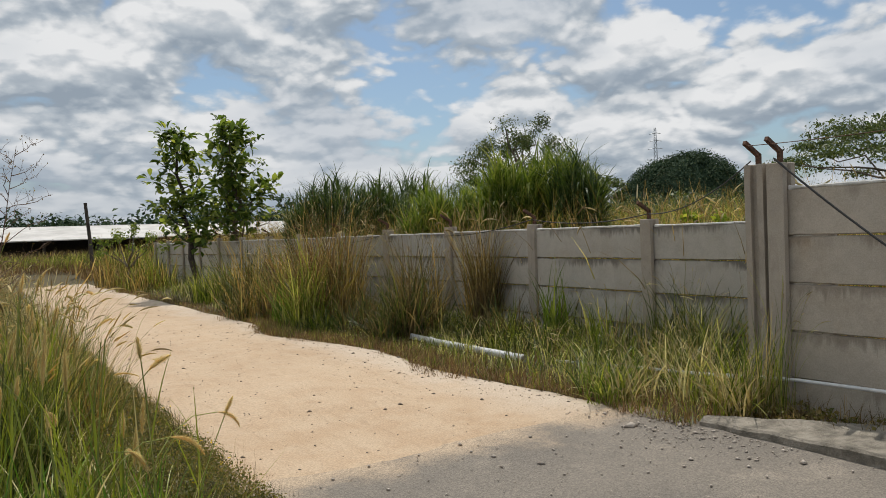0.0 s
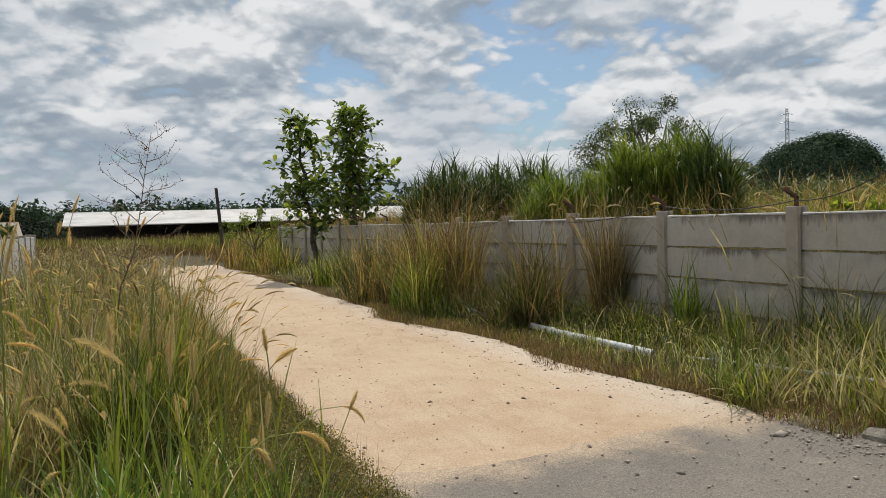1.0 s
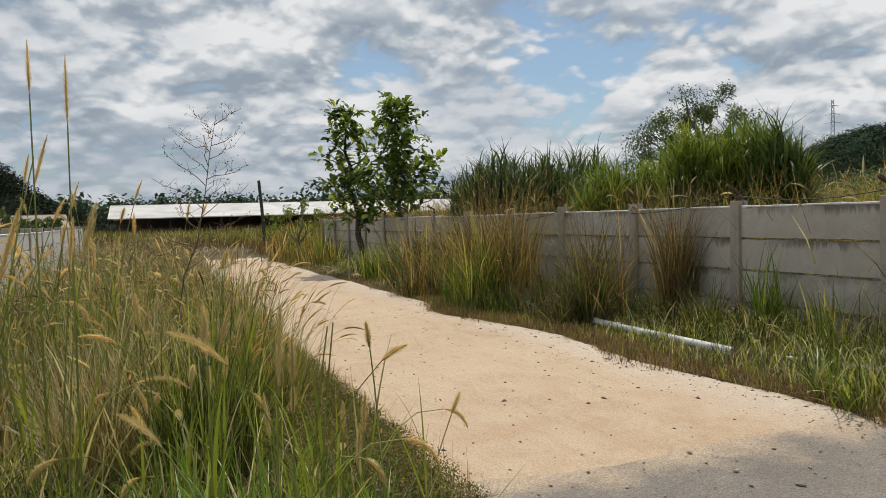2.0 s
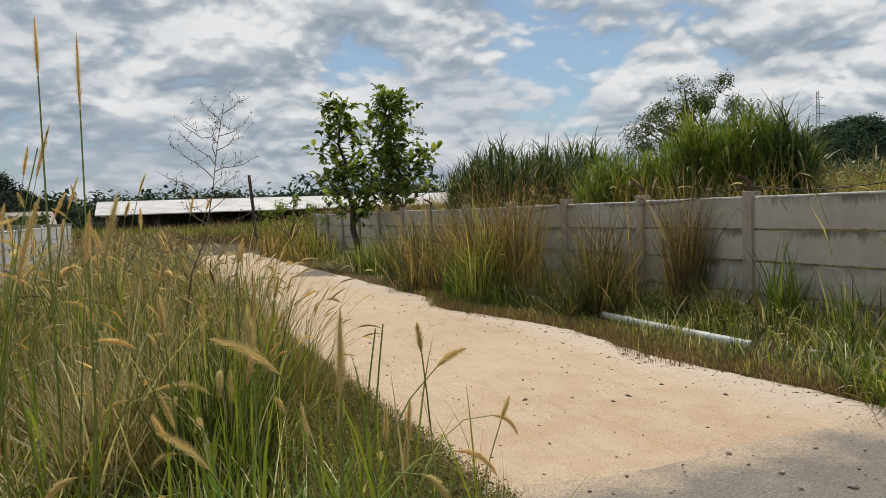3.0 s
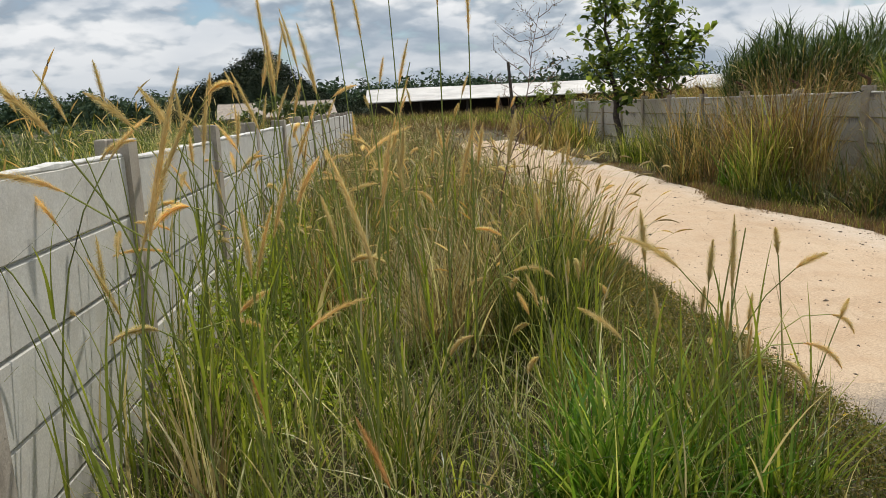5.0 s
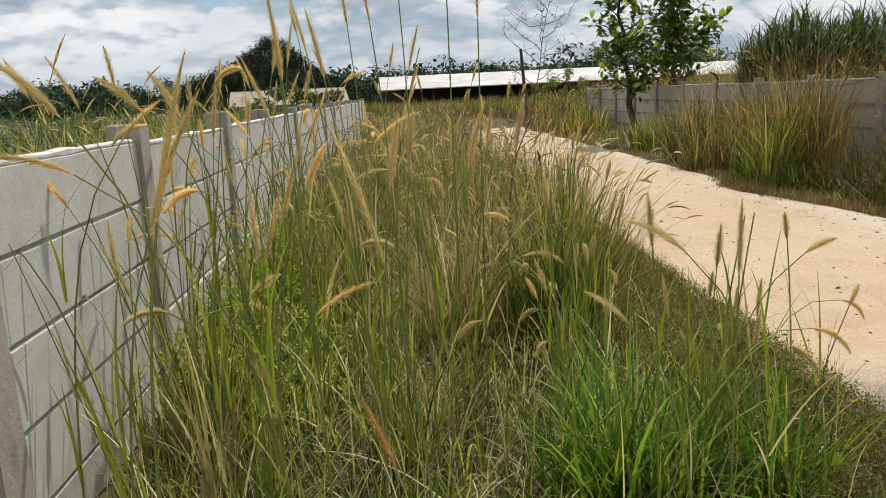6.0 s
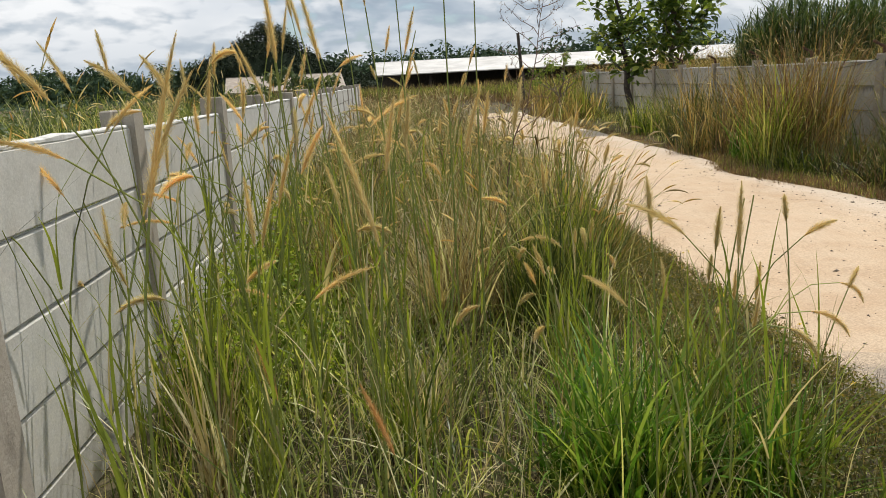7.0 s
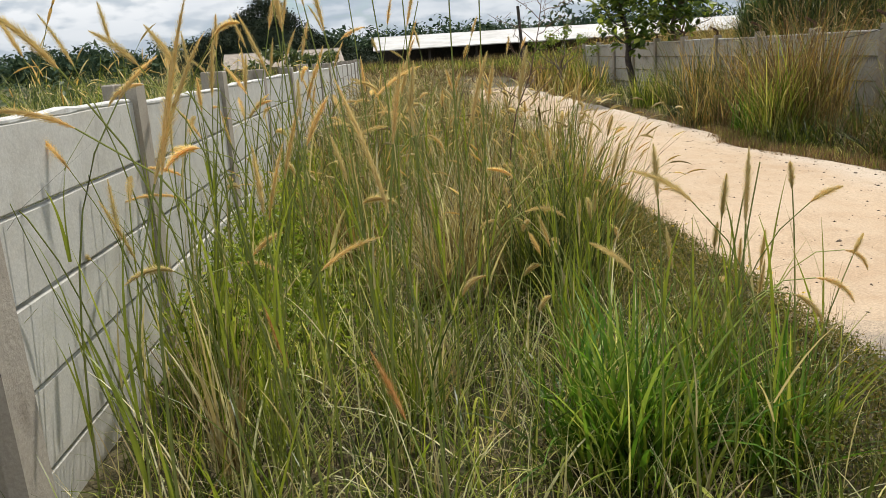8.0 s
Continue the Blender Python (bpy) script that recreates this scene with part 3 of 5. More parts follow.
for wall, top in ((wall_right, 1.86), (wall_gate, 2.29)):
    for post in [o for o in wall.children if o.name.startswith("post")]:
        arm = part("bracket", BRACKET, None, post, "rusty bent iron bracket")
        arm.matrix_basis = pose(0.0, 0.0, top, 0, 0, -90 if post == twin else 0)


def sagging(name, a, b, drop, r, material, label, category="cable"):
    """A thin line hung between two points, made of joined spans."""
    a, b = np.array(a), np.array(b)
    s = np.linspace(0, 1, 16)[:, None]
    pts = a + (b - a) * s
    pts[:, 2] -= drop * 4 * s[:, 0] * (1 - s[:, 0])
    return tagged(new(name, tube(name, pts, np.full(16, r), material, 5)), label, category)


sagging("cable", (-1.3, -2.45, 2.36), (0.0, 0.0, 1.93), 0.14, 0.007, CABLE, "thin black cable slung between wall posts")
sagging("cable", (0.0, 0.0, 1.93), (0.0, 2.4, 1.94), 0.09, 0.007, CABLE, "thin black cable slung between wall posts")
sagging("cable", (0.0, 2.4, 1.94), (-0.06, 4.8, 1.72), 0.06, 0.008, CABLE, "thin black cable slung between wall posts")
sagging("cable", (-0.06, 7.2, 1.80), (-0.06, 9.6, 1.62), 0.05, 0.008, CABLE, "thin black cable hanging before the wall")
sagging("cable", (-1.3, -2.7, 2.36), (-1.42, -4.1, 1.28), 0.03, 0.011, CABLE, "thick black cable falling across the tall wall")
sagging("barbed_wire", (-1.4, -2.5, 2.5), (-1.4, -4.9, 2.52), 0.03, 0.004, RUST, "loose rusty barbed wire over the tall wall", "wire")


# ---- shed ----
def make_shed():
    shed = thing("shed", (0, 56, 0.3))
    bm = bmesh.new()
    for side in (-1, 1):
        t = Matrix.Rotation(radians(-side * 9.5), 4, "X")
        box(bm, (40.5, 7.2, 0.08), (10.0, 7 + side * 3.5, 2.62), t)
    part("roof", bm, ROOF, shed, "long whitish sheet roof")
    for i in range(11):
        bm = bmesh.new()
        box(bm, (0.2, 0.2, 2.1), (-9.6 + i * 3.85, 0.9, 0.85), bevel=0.02)
        part("column", bm, DARK_WOOD, shed)
    bm = bmesh.new()
    box(bm, (39.5, 0.2, 3.3), (10.0, 9, 1.1))
    part("back_wall", bm, DARK_WOOD, shed)
    tagged(shed, "long low open shed with whitish sheet roof", "shed")


make_shed()


# ---- distance: hills, trees, mast ----
def stuff(name, pieces, mats, label, category):
    """One object of uncountable small things; pieces: (verts, faces) per material, all quads or all triangles."""
    groups = [p if p[1].shape[1] == 4 else (p[0], np.concatenate([p[1], p[1][:, 2:3]], 1)) for p in pieces]
    quads = all(p[1].shape[1] == 4 for p in pieces)
    if quads:
        v, f = joined(groups)
        which = np.concatenate([np.full(len(p[1]), i) for i, p in enumerate(pieces)])
        me = raw(name, v, f, mats, which)
    else:
        tris = [p if p[1].shape[1] == 3 else (p[0], np.concatenate([p[1][:, [0, 1, 2]], p[1][:, [0, 2, 3]]])) for p in pieces]
        v, f = joined(tris)
        which = np.concatenate([np.full(len(p[1]), i) for i, p in enumerate(tris)])
        me = raw(name, v, f, mats, which)
    return tagged(new(name, me), label, category, kind="stuff")


def from_start(az, dist, z=0.0):
    """A place seen from the walk's start at az degrees clockwise from +y."""
    return np.array([-7.8 + dist * math.sin(radians(az)), -6.9 + dist * math.cos(radians(az)), z])


def hill(name, az, dist, half_w, tall, lumps, seed, label, blunt=1.9, leaf=HAZED_LEAF):
    rng = np.random.default_rng(seed)
    c = from_start(az, dist)
    u = rng.uniform(-1, 1, lumps)
    w = rng.uniform(-1, 1, lumps)
    prof = np.clip(1 - np.abs(u) ** blunt, 0, 1) * np.clip(1 - w ** 2, 0, 1) ** 0.6 * (1 + 0.10 * np.sin(u * 7 + seed))
    side = np.array([math.cos(radians(az)), -math.sin(radians(az)), 0])
    deep = np.array([math.sin(radians(az)), math.cos(radians(az)), 0])
    pts = c + side * (u * half_w)[:, None] + deep * (w * half_w * 0.6)[:, None]
    pts[:, 2] = prof * tall * 0.93
    rad = rng.uniform(0.045, 0.13, lumps) * tall + 0.4
    body = grid(name, np.linspace(-1, 1, 24), np.linspace(-1, 1, 16), lambda a, b: 0.0, leaf)
    for vert in body.vertices:
        a, b = vert.co.x, vert.co.y
        p = c + side * a * half_w + deep * b * half_w * 0.6
        z = max(0, 1 - abs(a) ** blunt) * max(0, 1 - b * b) ** 0.6 * tall * 0.9 - 0.8
        vert.co = (p[0], p[1], z)
    top = tagged(new(name, body), label, "hill", kind="structure")
    v, f = leaf_cards(rng, pts, rad, 70, tall * 0.022 + 0.2, 0.9, shell=0.75)
    part("canopy", raw("canopy", v, f, [leaf]), None, top)


hill("hill", 51.3, 420, 47, 43, 1000, 5, "steep wooded dark green hill behind the field", 1.35)
hill("hill", 64, 620, 90, 30, 400, 6, "low wooded ridge far away, tinted blue-green for haze")
hill("hill", -9.6, 150, 17, 12.5, 420, 7, "dark wooded knoll beyond the shed", 1.5, KNOLL_LEAF)
hill("hill", -4.9, 155, 15, 5.2, 260, 9, "low dark wooded tail of the knoll", 1.7, KNOLL_LEAF)
hill("hill", -24, 260, 40, 6, 260, 8, "low dark green wooded rise")


def tree_line():
    rng = np.random.default_rng(11)
    az = np.concatenate([rng.uniform(-40, 80, 420), rng.uniform(-16, 22, 170)])
    d = rng.uniform(150, 330, 590)
    pts = np.array([from_start(a, k) for a, k in zip(az, d)])
    tall = d * np.tan(np.radians(rng.uniform(0.8, 2.2, 590))) + 1.5
    tall *= np.where(rng.uniform(0, 1, 590) < 0.06, 1.45, 1.0)
    cs, rs = [], []
    for p, h in zip(pts, tall):
        for q in range(3):
            cs.append(p + np.array([rng.normal(0, h * 0.3), rng.normal(0, h * 0.3), h * (0.35 + 0.22 * q)]))
            rs.append(h * rng.uniform(0.25, 0.4))
    stuff("far_trees", [leaf_cards(rng, cs, np.array(rs) * 1.15, 56, 1.25, 0.8, shell=0.1)], [HAZED_LEAF], "distant line of dark green trees on the horizon", "trees")


tree_line()


def limb_points(rng, a, b, n=5, bend=0.08):
    a, b = np.asarray(a, float), np.asarray(b, float)
    s = np.linspace(0, 1, n)[:, None]
    p = a + (b - a) * s
    return p + rng.normal(0, 1, (n, 3)) * np.linalg.norm(b - a) * bend * np.sin(np.pi * s)


def broad_tree(at, tall, seed, lean, label, centres, limbs, bark):
    """A young broad-leaved tree: trunk, limbs, big leaves in whorls."""
    rng = np.random.default_rng(seed)
    tree = thing("tree", at)
    tip = np.array([lean[0], lean[1], tall * 0.93])
    trunk = limb_points(rng, (0, 0, -0.1), tip, 9, 0.02)
    part("trunk", tube("trunk", trunk, np.linspace(0.13, 0.02, 9), bark, 8), None, tree)
    cs = []
    for i in range(limbs):
        f = 0.27 + 0.71 * (i + rng.uniform(0, 1)) / limbs
        k = np.array([np.interp(f, np.linspace(0, 1, 9), trunk[:, c]) for c in range(3)])
        a = i * 2.4 + rng.uniform(-0.4, 0.4)
        reach = tall * centres * (1.12 - f) * rng.uniform(0.6, 1.1) + 0.25
        end = k + np.array([math.cos(a) * reach, math.sin(a) * reach, reach * rng.uniform(0.35, 0.9)])
        end[2] = min(end[2], tall)
        line = limb_points(rng, k, end, 5, 0.06)
        part("limb", tube("limb", line, np.linspace(0.035 * (1.1 - f) + 0.008, 0.006, 5), bark, 5), None, tree)
        for q in (0.25, 0.4, 0.55, 0.7, 0.85, 1.0) if f < 0.62 else (0.4, 0.6, 0.8, 1.0):
            cs.append(k + (end - k) * q + np.array([0, 0, rng.normal(0, 0.12)]))
    cs = np.array(cs + [tip])
    big = oval_leaves(rng, cs, np.full(len(cs), 0.34), 8, 0.33)
    part("crown", raw("crown", *big, [BROAD_LEAF]), None, tree)
    tagged(tree, label, "tree", group="broad-leaved trees by the wall")


broad_tree((-1.0, 18.4, 0), 5.75, 21, (-0.55, 0.1), "young broad-leaved tree with large bright green leaves before the wall", 0.24, 20, DARK_BARK)
broad_tree((0.75, 19.4, 0), 6.35, 22, (-0.1, 0.0), "taller broad-leaved tree with large dark green leaves behind the wall", 0.31, 36, BARK)


def fine_tree(name, at, tall, width, seed, label, lumps, leaf, per, flat, bole, mat):
    rng = np.random.default_rng(seed)
    tree = thing(name, at)
    fork = np.array([0, 0, tall * bole])
    part("trunk", tube("trunk", limb_points(rng, (0, 0, -0.1), fork, 6, 0.03), np.linspace(0.03, 0.018, 6) * tall, BARK, 8), None, tree)
    cs, rs = [], []
    for i in range(lumps):
        a, r = i * 2.4, width * math.sqrt((i + 0.5) / lumps)
        top = tall * (1 - 0.32 * (r / width) ** 2) * rng.uniform(0.82, 1.0)
        low = tall * bole
        end = np.array([math.cos(a) * r, math.sin(a) * r, low + (top - low) * rng.uniform(0.55, 1.0) if flat > 0.5 else top])
        if i % 2 == 0:
            part("limb", tube("limb", limb_points(rng, fork, end, 6, 0.07), np.linspace(0.012, 0.003, 6) * tall, BARK, 5), None, tree)
        cs.append(end)
        rs.append(width * rng.uniform(0.12, 0.24))
    part("crown", raw("crown", *leaf_cards(rng, cs, rs, per, leaf, flat, shell=0.2), [mat]), None, tree)
    return tagged(tree, label, "tree")


p = from_start(39.3, 24)
fine_tree("tree", (p[0], p[1], 0), 5.7, 2.1, 31, "slender grey-green tree above the cane thicket", 44, 0.075, 300, 0.9, 0.4, TREE_LEAF)
p = from_start(67.0, 62)
fine_tree("tree", (p[0], p[1], 0), 9.4, 10.5, 32, "wide flat-crowned spreading tree with dark limbs", 60, 0.26, 260, 0.22, 0.42, TREE_LEAF)
p = from_start(44.9, 60)
fine_tree("tree", (p[0], p[1], 0), 6.6, 2.6, 33, "small round tree beyond the cane", 16, 0.35, 80, 0.6, 0.5, TREE_LEAF)
p = from_start(-8.0, 45)
fine_tree("bush", (p[0], p[1], 0), 3.0, 2.6, 34, "low round bush before the shed", 14, 0.3, 90, 0.6, 0.3, TREE_LEAF)
p = from_start(10.5, 34)
fine_tree("bush", (p[0], p[1], 0), 3.2, 1.4, 36, "thin pale green shrub beside the wall end", 14, 0.12, 60, 0.9, 0.25, CANE_LIGHT)


p = from_start(52.2, 12.6)
fine_tree("bush", (p[0], p[1], 0), 2.35, 0.5, 37, "small yellow-green leafy bush just behind the wall", 12, 0.13, 40, 0.9, 0.3, FRESH_BLADE)


def far_scrub():
    rng = np.random.default_rng(38)
    n = 170
    az, d = rng.uniform(43, 72, n), rng.uniform(55, 170, n)
    c = np.array([from_start(a, k) for a, k in zip(az, d)])
    c[:, 2] = d * np.tan(np.radians(rng.uniform(0.2, 2.0, n))) + 0.8
    stuff("scrub", [leaf_cards(rng, c, d * 0.022 + 0.6, 150, 0.45, 0.8, shell=0.1)], [TREE_LEAF], "green scrub across the field below the hill", "scrub")


far_scrub()


def make_mast():
    p = from_start(49.3, 520)
    mast = thing("power_mast", (p[0], p[1], 0), -49)
    for sx in (-1, 1):
        for sy in (-1, 1):
            part("leg", tube("leg", [(sx * 4, sy * 4, 0), (sx * 1.1, sy * 1.1, 44), (sx * 0.6, sy * 0.6, 66)], [0.28, 0.22, 0.18], STEEL, 4), None, mast)
    for i in range(9):
        z = 40 + i * 2.9
        r = np.interp(z, [0, 44, 66], [4, 1.1, 0.6])
        part("brace", tube("brace", [(-r, -r, z), (r, -r, z + 2.9)], [0.14, 0.14], STEEL, 4), None, mast)
        part("brace", tube("brace", [(r, -r, z), (-r, -r, z + 2.9)], [0.14, 0.14], STEEL, 4), None, mast)
    for z, w in ((52, 4.6), (57, 4.2), (62, 3.6)):
        part("arm", tube("arm", [(-w, 0, z), (0, 0, z + 0.8), (w, 0, z)], [0.16, 0.3, 0.16], STEEL, 4), None, mast)
    tagged(mast, "distant grey steel lattice power mast behind the hill", "mast")


make_mast()


# ---- field plants behind the walls ----
def scatter(rng, n, x0, x1, y0, y1, z=-0.02):
    return np.stack([rng.uniform(x0, x1, n), rng.uniform(y0, y1, n), np.full(n, z)], -1)


def cane(name, az, dist, wide, deep, tall, n, seed, label, mat):
    """A thicket of tall cane-like grass: stems with long arching leaves."""
    rng = np.random.default_rng(seed)
    c = from_start(az, dist)
    side = np.array([math.cos(radians(az)), -math.sin(radians(az)), 0])
    away = np.array([math.sin(radians(az)), math.cos(radians(az)), 0])
    u, w = rng.uniform(-1, 1, n), rng.uniform(-1, 1, n)
    pos = c + side * (u * wide)[:, None] + away * (w * deep)[:, None]
    crown = tall * (1 - 0.22 * np.abs(u) ** 3) * (0.94 + 0.06 * np.sin(u * 7 + seed)) * rng.uniform(0.8, 1.0, n)
    stems = blades(rng, pos, crown * 0.86, 0.022, 0.06, 0.1, 3)
    k = 14
    base = np.repeat(pos, k, 0)
    base[:, 2] = np.repeat(crown, k) * rng.uniform(0.1, 0.82, n * k)
    leaf = blades(rng, base, rng.uniform(0.5, 0.95, n * k), rng.uniform(0.03, 0.055, n * k), 0.65, 2.3, 5)
    clump = thing(name)
    part("stems", raw("stems", *stems, [STEM]), None, clump)
    part("leaves", raw("leaves", *leaf, [mat]), None, clump)
    tagged(clump, label, "cane", kind="stuff")


cane("cane_thicket", 26.0, 22.0, 1.75, 1.1, 4.25, 520, 41, "dense dark green thicket of tall cane grass", CANE_LEAF)
cane("cane_thicket", 31.3, 24.5, 0.75, 0.8, 4.5, 200, 42, "dark green tuft of tall cane grass", CANE_LEAF)
cane("cane_thicket", 34.5, 18.5, 1.35, 1.0, 3.45, 420, 43, "bright green thicket of tall cane grass", CANE_LIGHT)
cane("cane_thicket", 40.6, 17.0, 1.35, 1.0, 4.2, 560, 44, "tallest lush green thicket of cane grass", CANE_LIGHT)
cane("cane_thicket", 43.4, 16.5, 0.5, 0.9, 4.0, 240, 45, "dark green edge of the cane thicket", CANE_LEAF)


def field():
    rng = np.random.default_rng(51)
    n = 12000
    a = scatter(rng, n, 0.35, 7, -8, 34)
    dry = blades(rng, a, rng.uniform(1.7, 2.7, n) + 0.2 * np.clip(a[:, 0] / 5, 0, 1), 0.022, 0.2, 1.6, 5)
    b = scatter(rng, 12000, 0.35, 24, -8, 34)
    grn = blades(rng, b, rng.uniform(1.3, 2.1, 12000) + np.clip(b[:, 0] / 12, 0, 1) * 1.0, 0.03, 0.22, 1.4, 4)
    c = scatter(rng, 1500, 0.35, 12, -8, 32)
    st, hd, _ = seeded_stalks(rng, c, rng.uniform(1.7, 2.35, 1500) + np.clip(c[:, 0] / 14, 0, 1) * 0.4, rng.uniform(0, 0.2, 1500), rng.uniform(0.2, 1.3, 1500), 0.004, rng.uniform(0.2, 0.34, 1500), 0.014)
    stuff("field_grass", [dry, grn, st, hd], [RUSSET_BLADE, GREEN_BLADE, STEM, DRY_BLADE], "tall dry and green field grass behind the wall", "grass")
    n = 5000
    a = scatter(rng, n, -34, -10.6, -6, 40)
    dry = blades(rng, a, rng.uniform(0.9, 1.7, n), 0.022, 0.2, 1.0, 4)
    b = scatter(rng, n, -34, -10.6, -6, 40)
    grn = blades(rng, b, rng.uniform(0.8, 1.6, n), 0.028, 0.25, 1.2, 4)
    c = scatter(rng, 3600, -15, -10.6, -4, 14)
    tall = blades(rng, c, rng.uniform(1.3, 2.15, 3600), 0.014, 0.18, 1.2, 5)
    d = scatter(rng, 260, -14, -10.6, -3, 12)
    st, hd, _ = seeded_stalks(rng, d, rng.uniform(1.5, 2.2, 260), rng.uniform(0, 0.2, 260), rng.uniform(0.1, 1.2, 260), 0.004, rng.uniform(0.15, 0.26, 260), 0.007)
    stuff("field_grass", [dry, grn, tall, st, hd], [DRY_BLADE, GREEN_BLADE, TANGLE_BLADE, STEM, SEED], "rough dry and green grass behind the pale wall", "grass")
    n = 9000
    a = scatter(rng, n, -26, 14, 35, 54)
    b = scatter(rng, 8000, -14, 2, 35, 44)
    for q in (a, b):
        q[:, 2] = [far_ground(x, y) for x, y in q[:, :2]]
    dry = blades(rng, a, rng.uniform(0.3, 0.8, n), 0.05, 0.3, 1.0, 3)
    near = scatter(rng, 7000, -14, 0.5, 32.5, 37)
    near = near[(near[:, 1] > 34.2) | (near[:, 0] > -2.6) | (near[:, 0] < -5.4)]
    near[:, 2] = [far_ground(x, y) for x, y in near[:, :2]]
    low = blades(rng, near, rng.uniform(0.15, 0.6, len(near)), 0.035, 0.5, 1.2, 3)
    grn = blades(rng, b, rng.uniform(0.25, 0.7, len(b)), 0.03, 0.3, 1.0, 3)
    stuff("far_grass", [dry, grn, low], [BROWN_BLADE, GREEN_BLADE, MAT_BLADE], "brown and bright green grass towards the shed", "grass")


field()


# ---- verges ----
def verge_right():
    rng = np.random.default_rng(61)
    n = 22000
    p = scatter(rng, n, -2.5, -0.12, -2.5, 32, 0.0)
    p[: n // 2, 1] = rng.uniform(-2.5, 9, n // 2)
    lim = np.array([right_edge(y) for y in p[:, 1]])
    p = p[p[:, 0] > lim + rng.uniform(0.15, 0.85, n)]
    f = np.clip((p[:, 0] + 2.4) / 1.6, 0, 1)
    patchy = np.array([0.35 + 1.5 * max(0.0, uneven(x, y, 1.2, 6.0) + 0.3) for x, y in p[:, :2]])
    h = (0.12 + 0.26 * f) * patchy * rng.uniform(0.5, 1.5, len(p)) * np.where(p[:, 1] < 0.9, 1.25, 1.0)
    g = rng.uniform(0, 1, len(p)) < 0.6 + 0.25 * np.sin(p[:, 1] * 1.9 + p[:, 0] * 2.3)
    wide = np.where(p[:, 1] > 9, 1.5, 1.0)
    green = blades(rng, p[g], h[g], rng.uniform(0.007, 0.017, g.sum()) * wide[g], 0.65, 1.9, 4)
    dry = blades(rng, p[~g], h[~g] * 0.9, 0.009 * wide[~g], 0.8, 1.6, 4)
    n = 20000
    q = scatter(rng, n, -3.3, -1.6, -2.6, 30, 0.005)
    q[: n * 2 // 3, 1] = rng.uniform(-2.6, 9, n * 2 // 3)
    ragged = np.array([0.10 + 0.10 * uneven(3, y, 3.0, 1.0) for y in q[:, 1]])
    q[:, 0] = np.array([right_edge(y) for y in q[:, 1]]) - ragged + rng.uniform(0, 1, n) ** 1.2 * 0.75
    g = rng.uniform(0, 1, len(q)) < 0.22
    mat = blades(rng, q[~g], rng.uniform(0.04, 0.17, (~g).sum()), rng.uniform(0.006, 0.013, (~g).sum()), 1.0, 1.2, 3)
    low = blades(rng, q[g], rng.uniform(0.05, 0.2, g.sum()), rng.uniform(0.006, 0.013, g.sum()), 0.7, 1.4, 3)
    # Extra dark blades near the wall: its shade put into the grass colour.
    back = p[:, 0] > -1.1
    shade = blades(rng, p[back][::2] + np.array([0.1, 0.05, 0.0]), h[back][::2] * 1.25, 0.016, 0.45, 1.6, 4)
    stuff("verge_grass", [green, dry, mat, low, shade], [TANGLE_BLADE, BROWN_BLADE, MAT_BLADE, GREEN_BLADE, DUSK_BLADE], "green and straw verge grass along the grey wall, with dark blades as painted shade at its foot", "grass")
    m = 700
    c = scatter(rng, m, -1.3, -0.2, -2.2, 20, 0.05)
    c[:, 2] += rng.uniform(0, 0.35, m)
    stuff("verge_weeds", [leaf_cards(rng, c, np.full(m, 0.13), 16, 0.035, 0.9, shell=0.2)], [GREEN_BLADE], "leafy olive weeds at the grey wall foot", "weeds")


verge_right()


def clump(name, at, radius, tall, count, mats, share, seed, label, lean=0.22, curl=0.8, wide=0.006, heads=0):
    """One tuft: blades rising from a common root."""
    rng = np.random.default_rng(seed)
    tuft = thing(name, (at[0], at[1], 0.0))
    for i, (m, s) in enumerate(zip(mats, share)):
        broad = 1.7 if at[0] > -4 else 1.0
        n = int(count * s * (0.62 if at[0] > -4 else 0.85))
        r, a = radius * np.sqrt(rng.uniform(0, 1, n)), rng.uniform(0, 2 * np.pi, n)
        roots = rng.uniform(-0.7, 0.7, (7, 2)) * radius
        pick = rng.integers(0, 7, n)
        base = np.stack([roots[pick, 0] + 0.45 * r * np.cos(a), roots[pick, 1] + 0.45 * r * np.sin(a), np.zeros(n)], -1)
        v, f = blades(rng, base, tall * rng.beta(2.2, 1.8, n) * rng.choice([0.75, 0.9, 1.1], 7)[pick], 1.35 * broad * wide * rng.uniform(0.6, 1.6, n), lean * 1.35, curl * 1.5, 6, az=a + rng.normal(0, 1.5, n))
        tagged(part("leaf_mass" if i == 0 else "straw_mass", raw("leaf_mass", v, f, [m]), None, tuft), kind="stuff")
    if heads:
        r, a = radius * np.sqrt(rng.uniform(0, 1, heads)), rng.uniform(0, 2 * np.pi, heads)
        base = np.stack([r * np.cos(a), r * np.sin(a), np.zeros(heads)], -1)
        st, hd, hr = seeded_stalks(rng, base, tall * rng.uniform(0.55, 0.85, heads), np.abs(rng.normal(0.05, lean * 0.8, heads)), rng.uniform(0.1, 1.0, heads), 0.0022, rng.uniform(0.09, 0.17, heads), 0.007 if at[0] > -4 else 0.011, 24, az=a)
        tagged(part("stem_mass", raw("stems", *st, [STEM]), None, tuft), kind="stuff")
        tagged(part("seed_mass", raw("seed_mass", *hd, [DRY_BLADE if at[0] > -4 else SEED]), None, tuft), kind="stuff")
        tagged(part("fluff", raw("fluff", *hr, [DRY_BLADE if at[0] > -4 else SEED]), None, tuft), kind="stuff")
    return tagged(tuft, label, "grass", group="grass tufts")


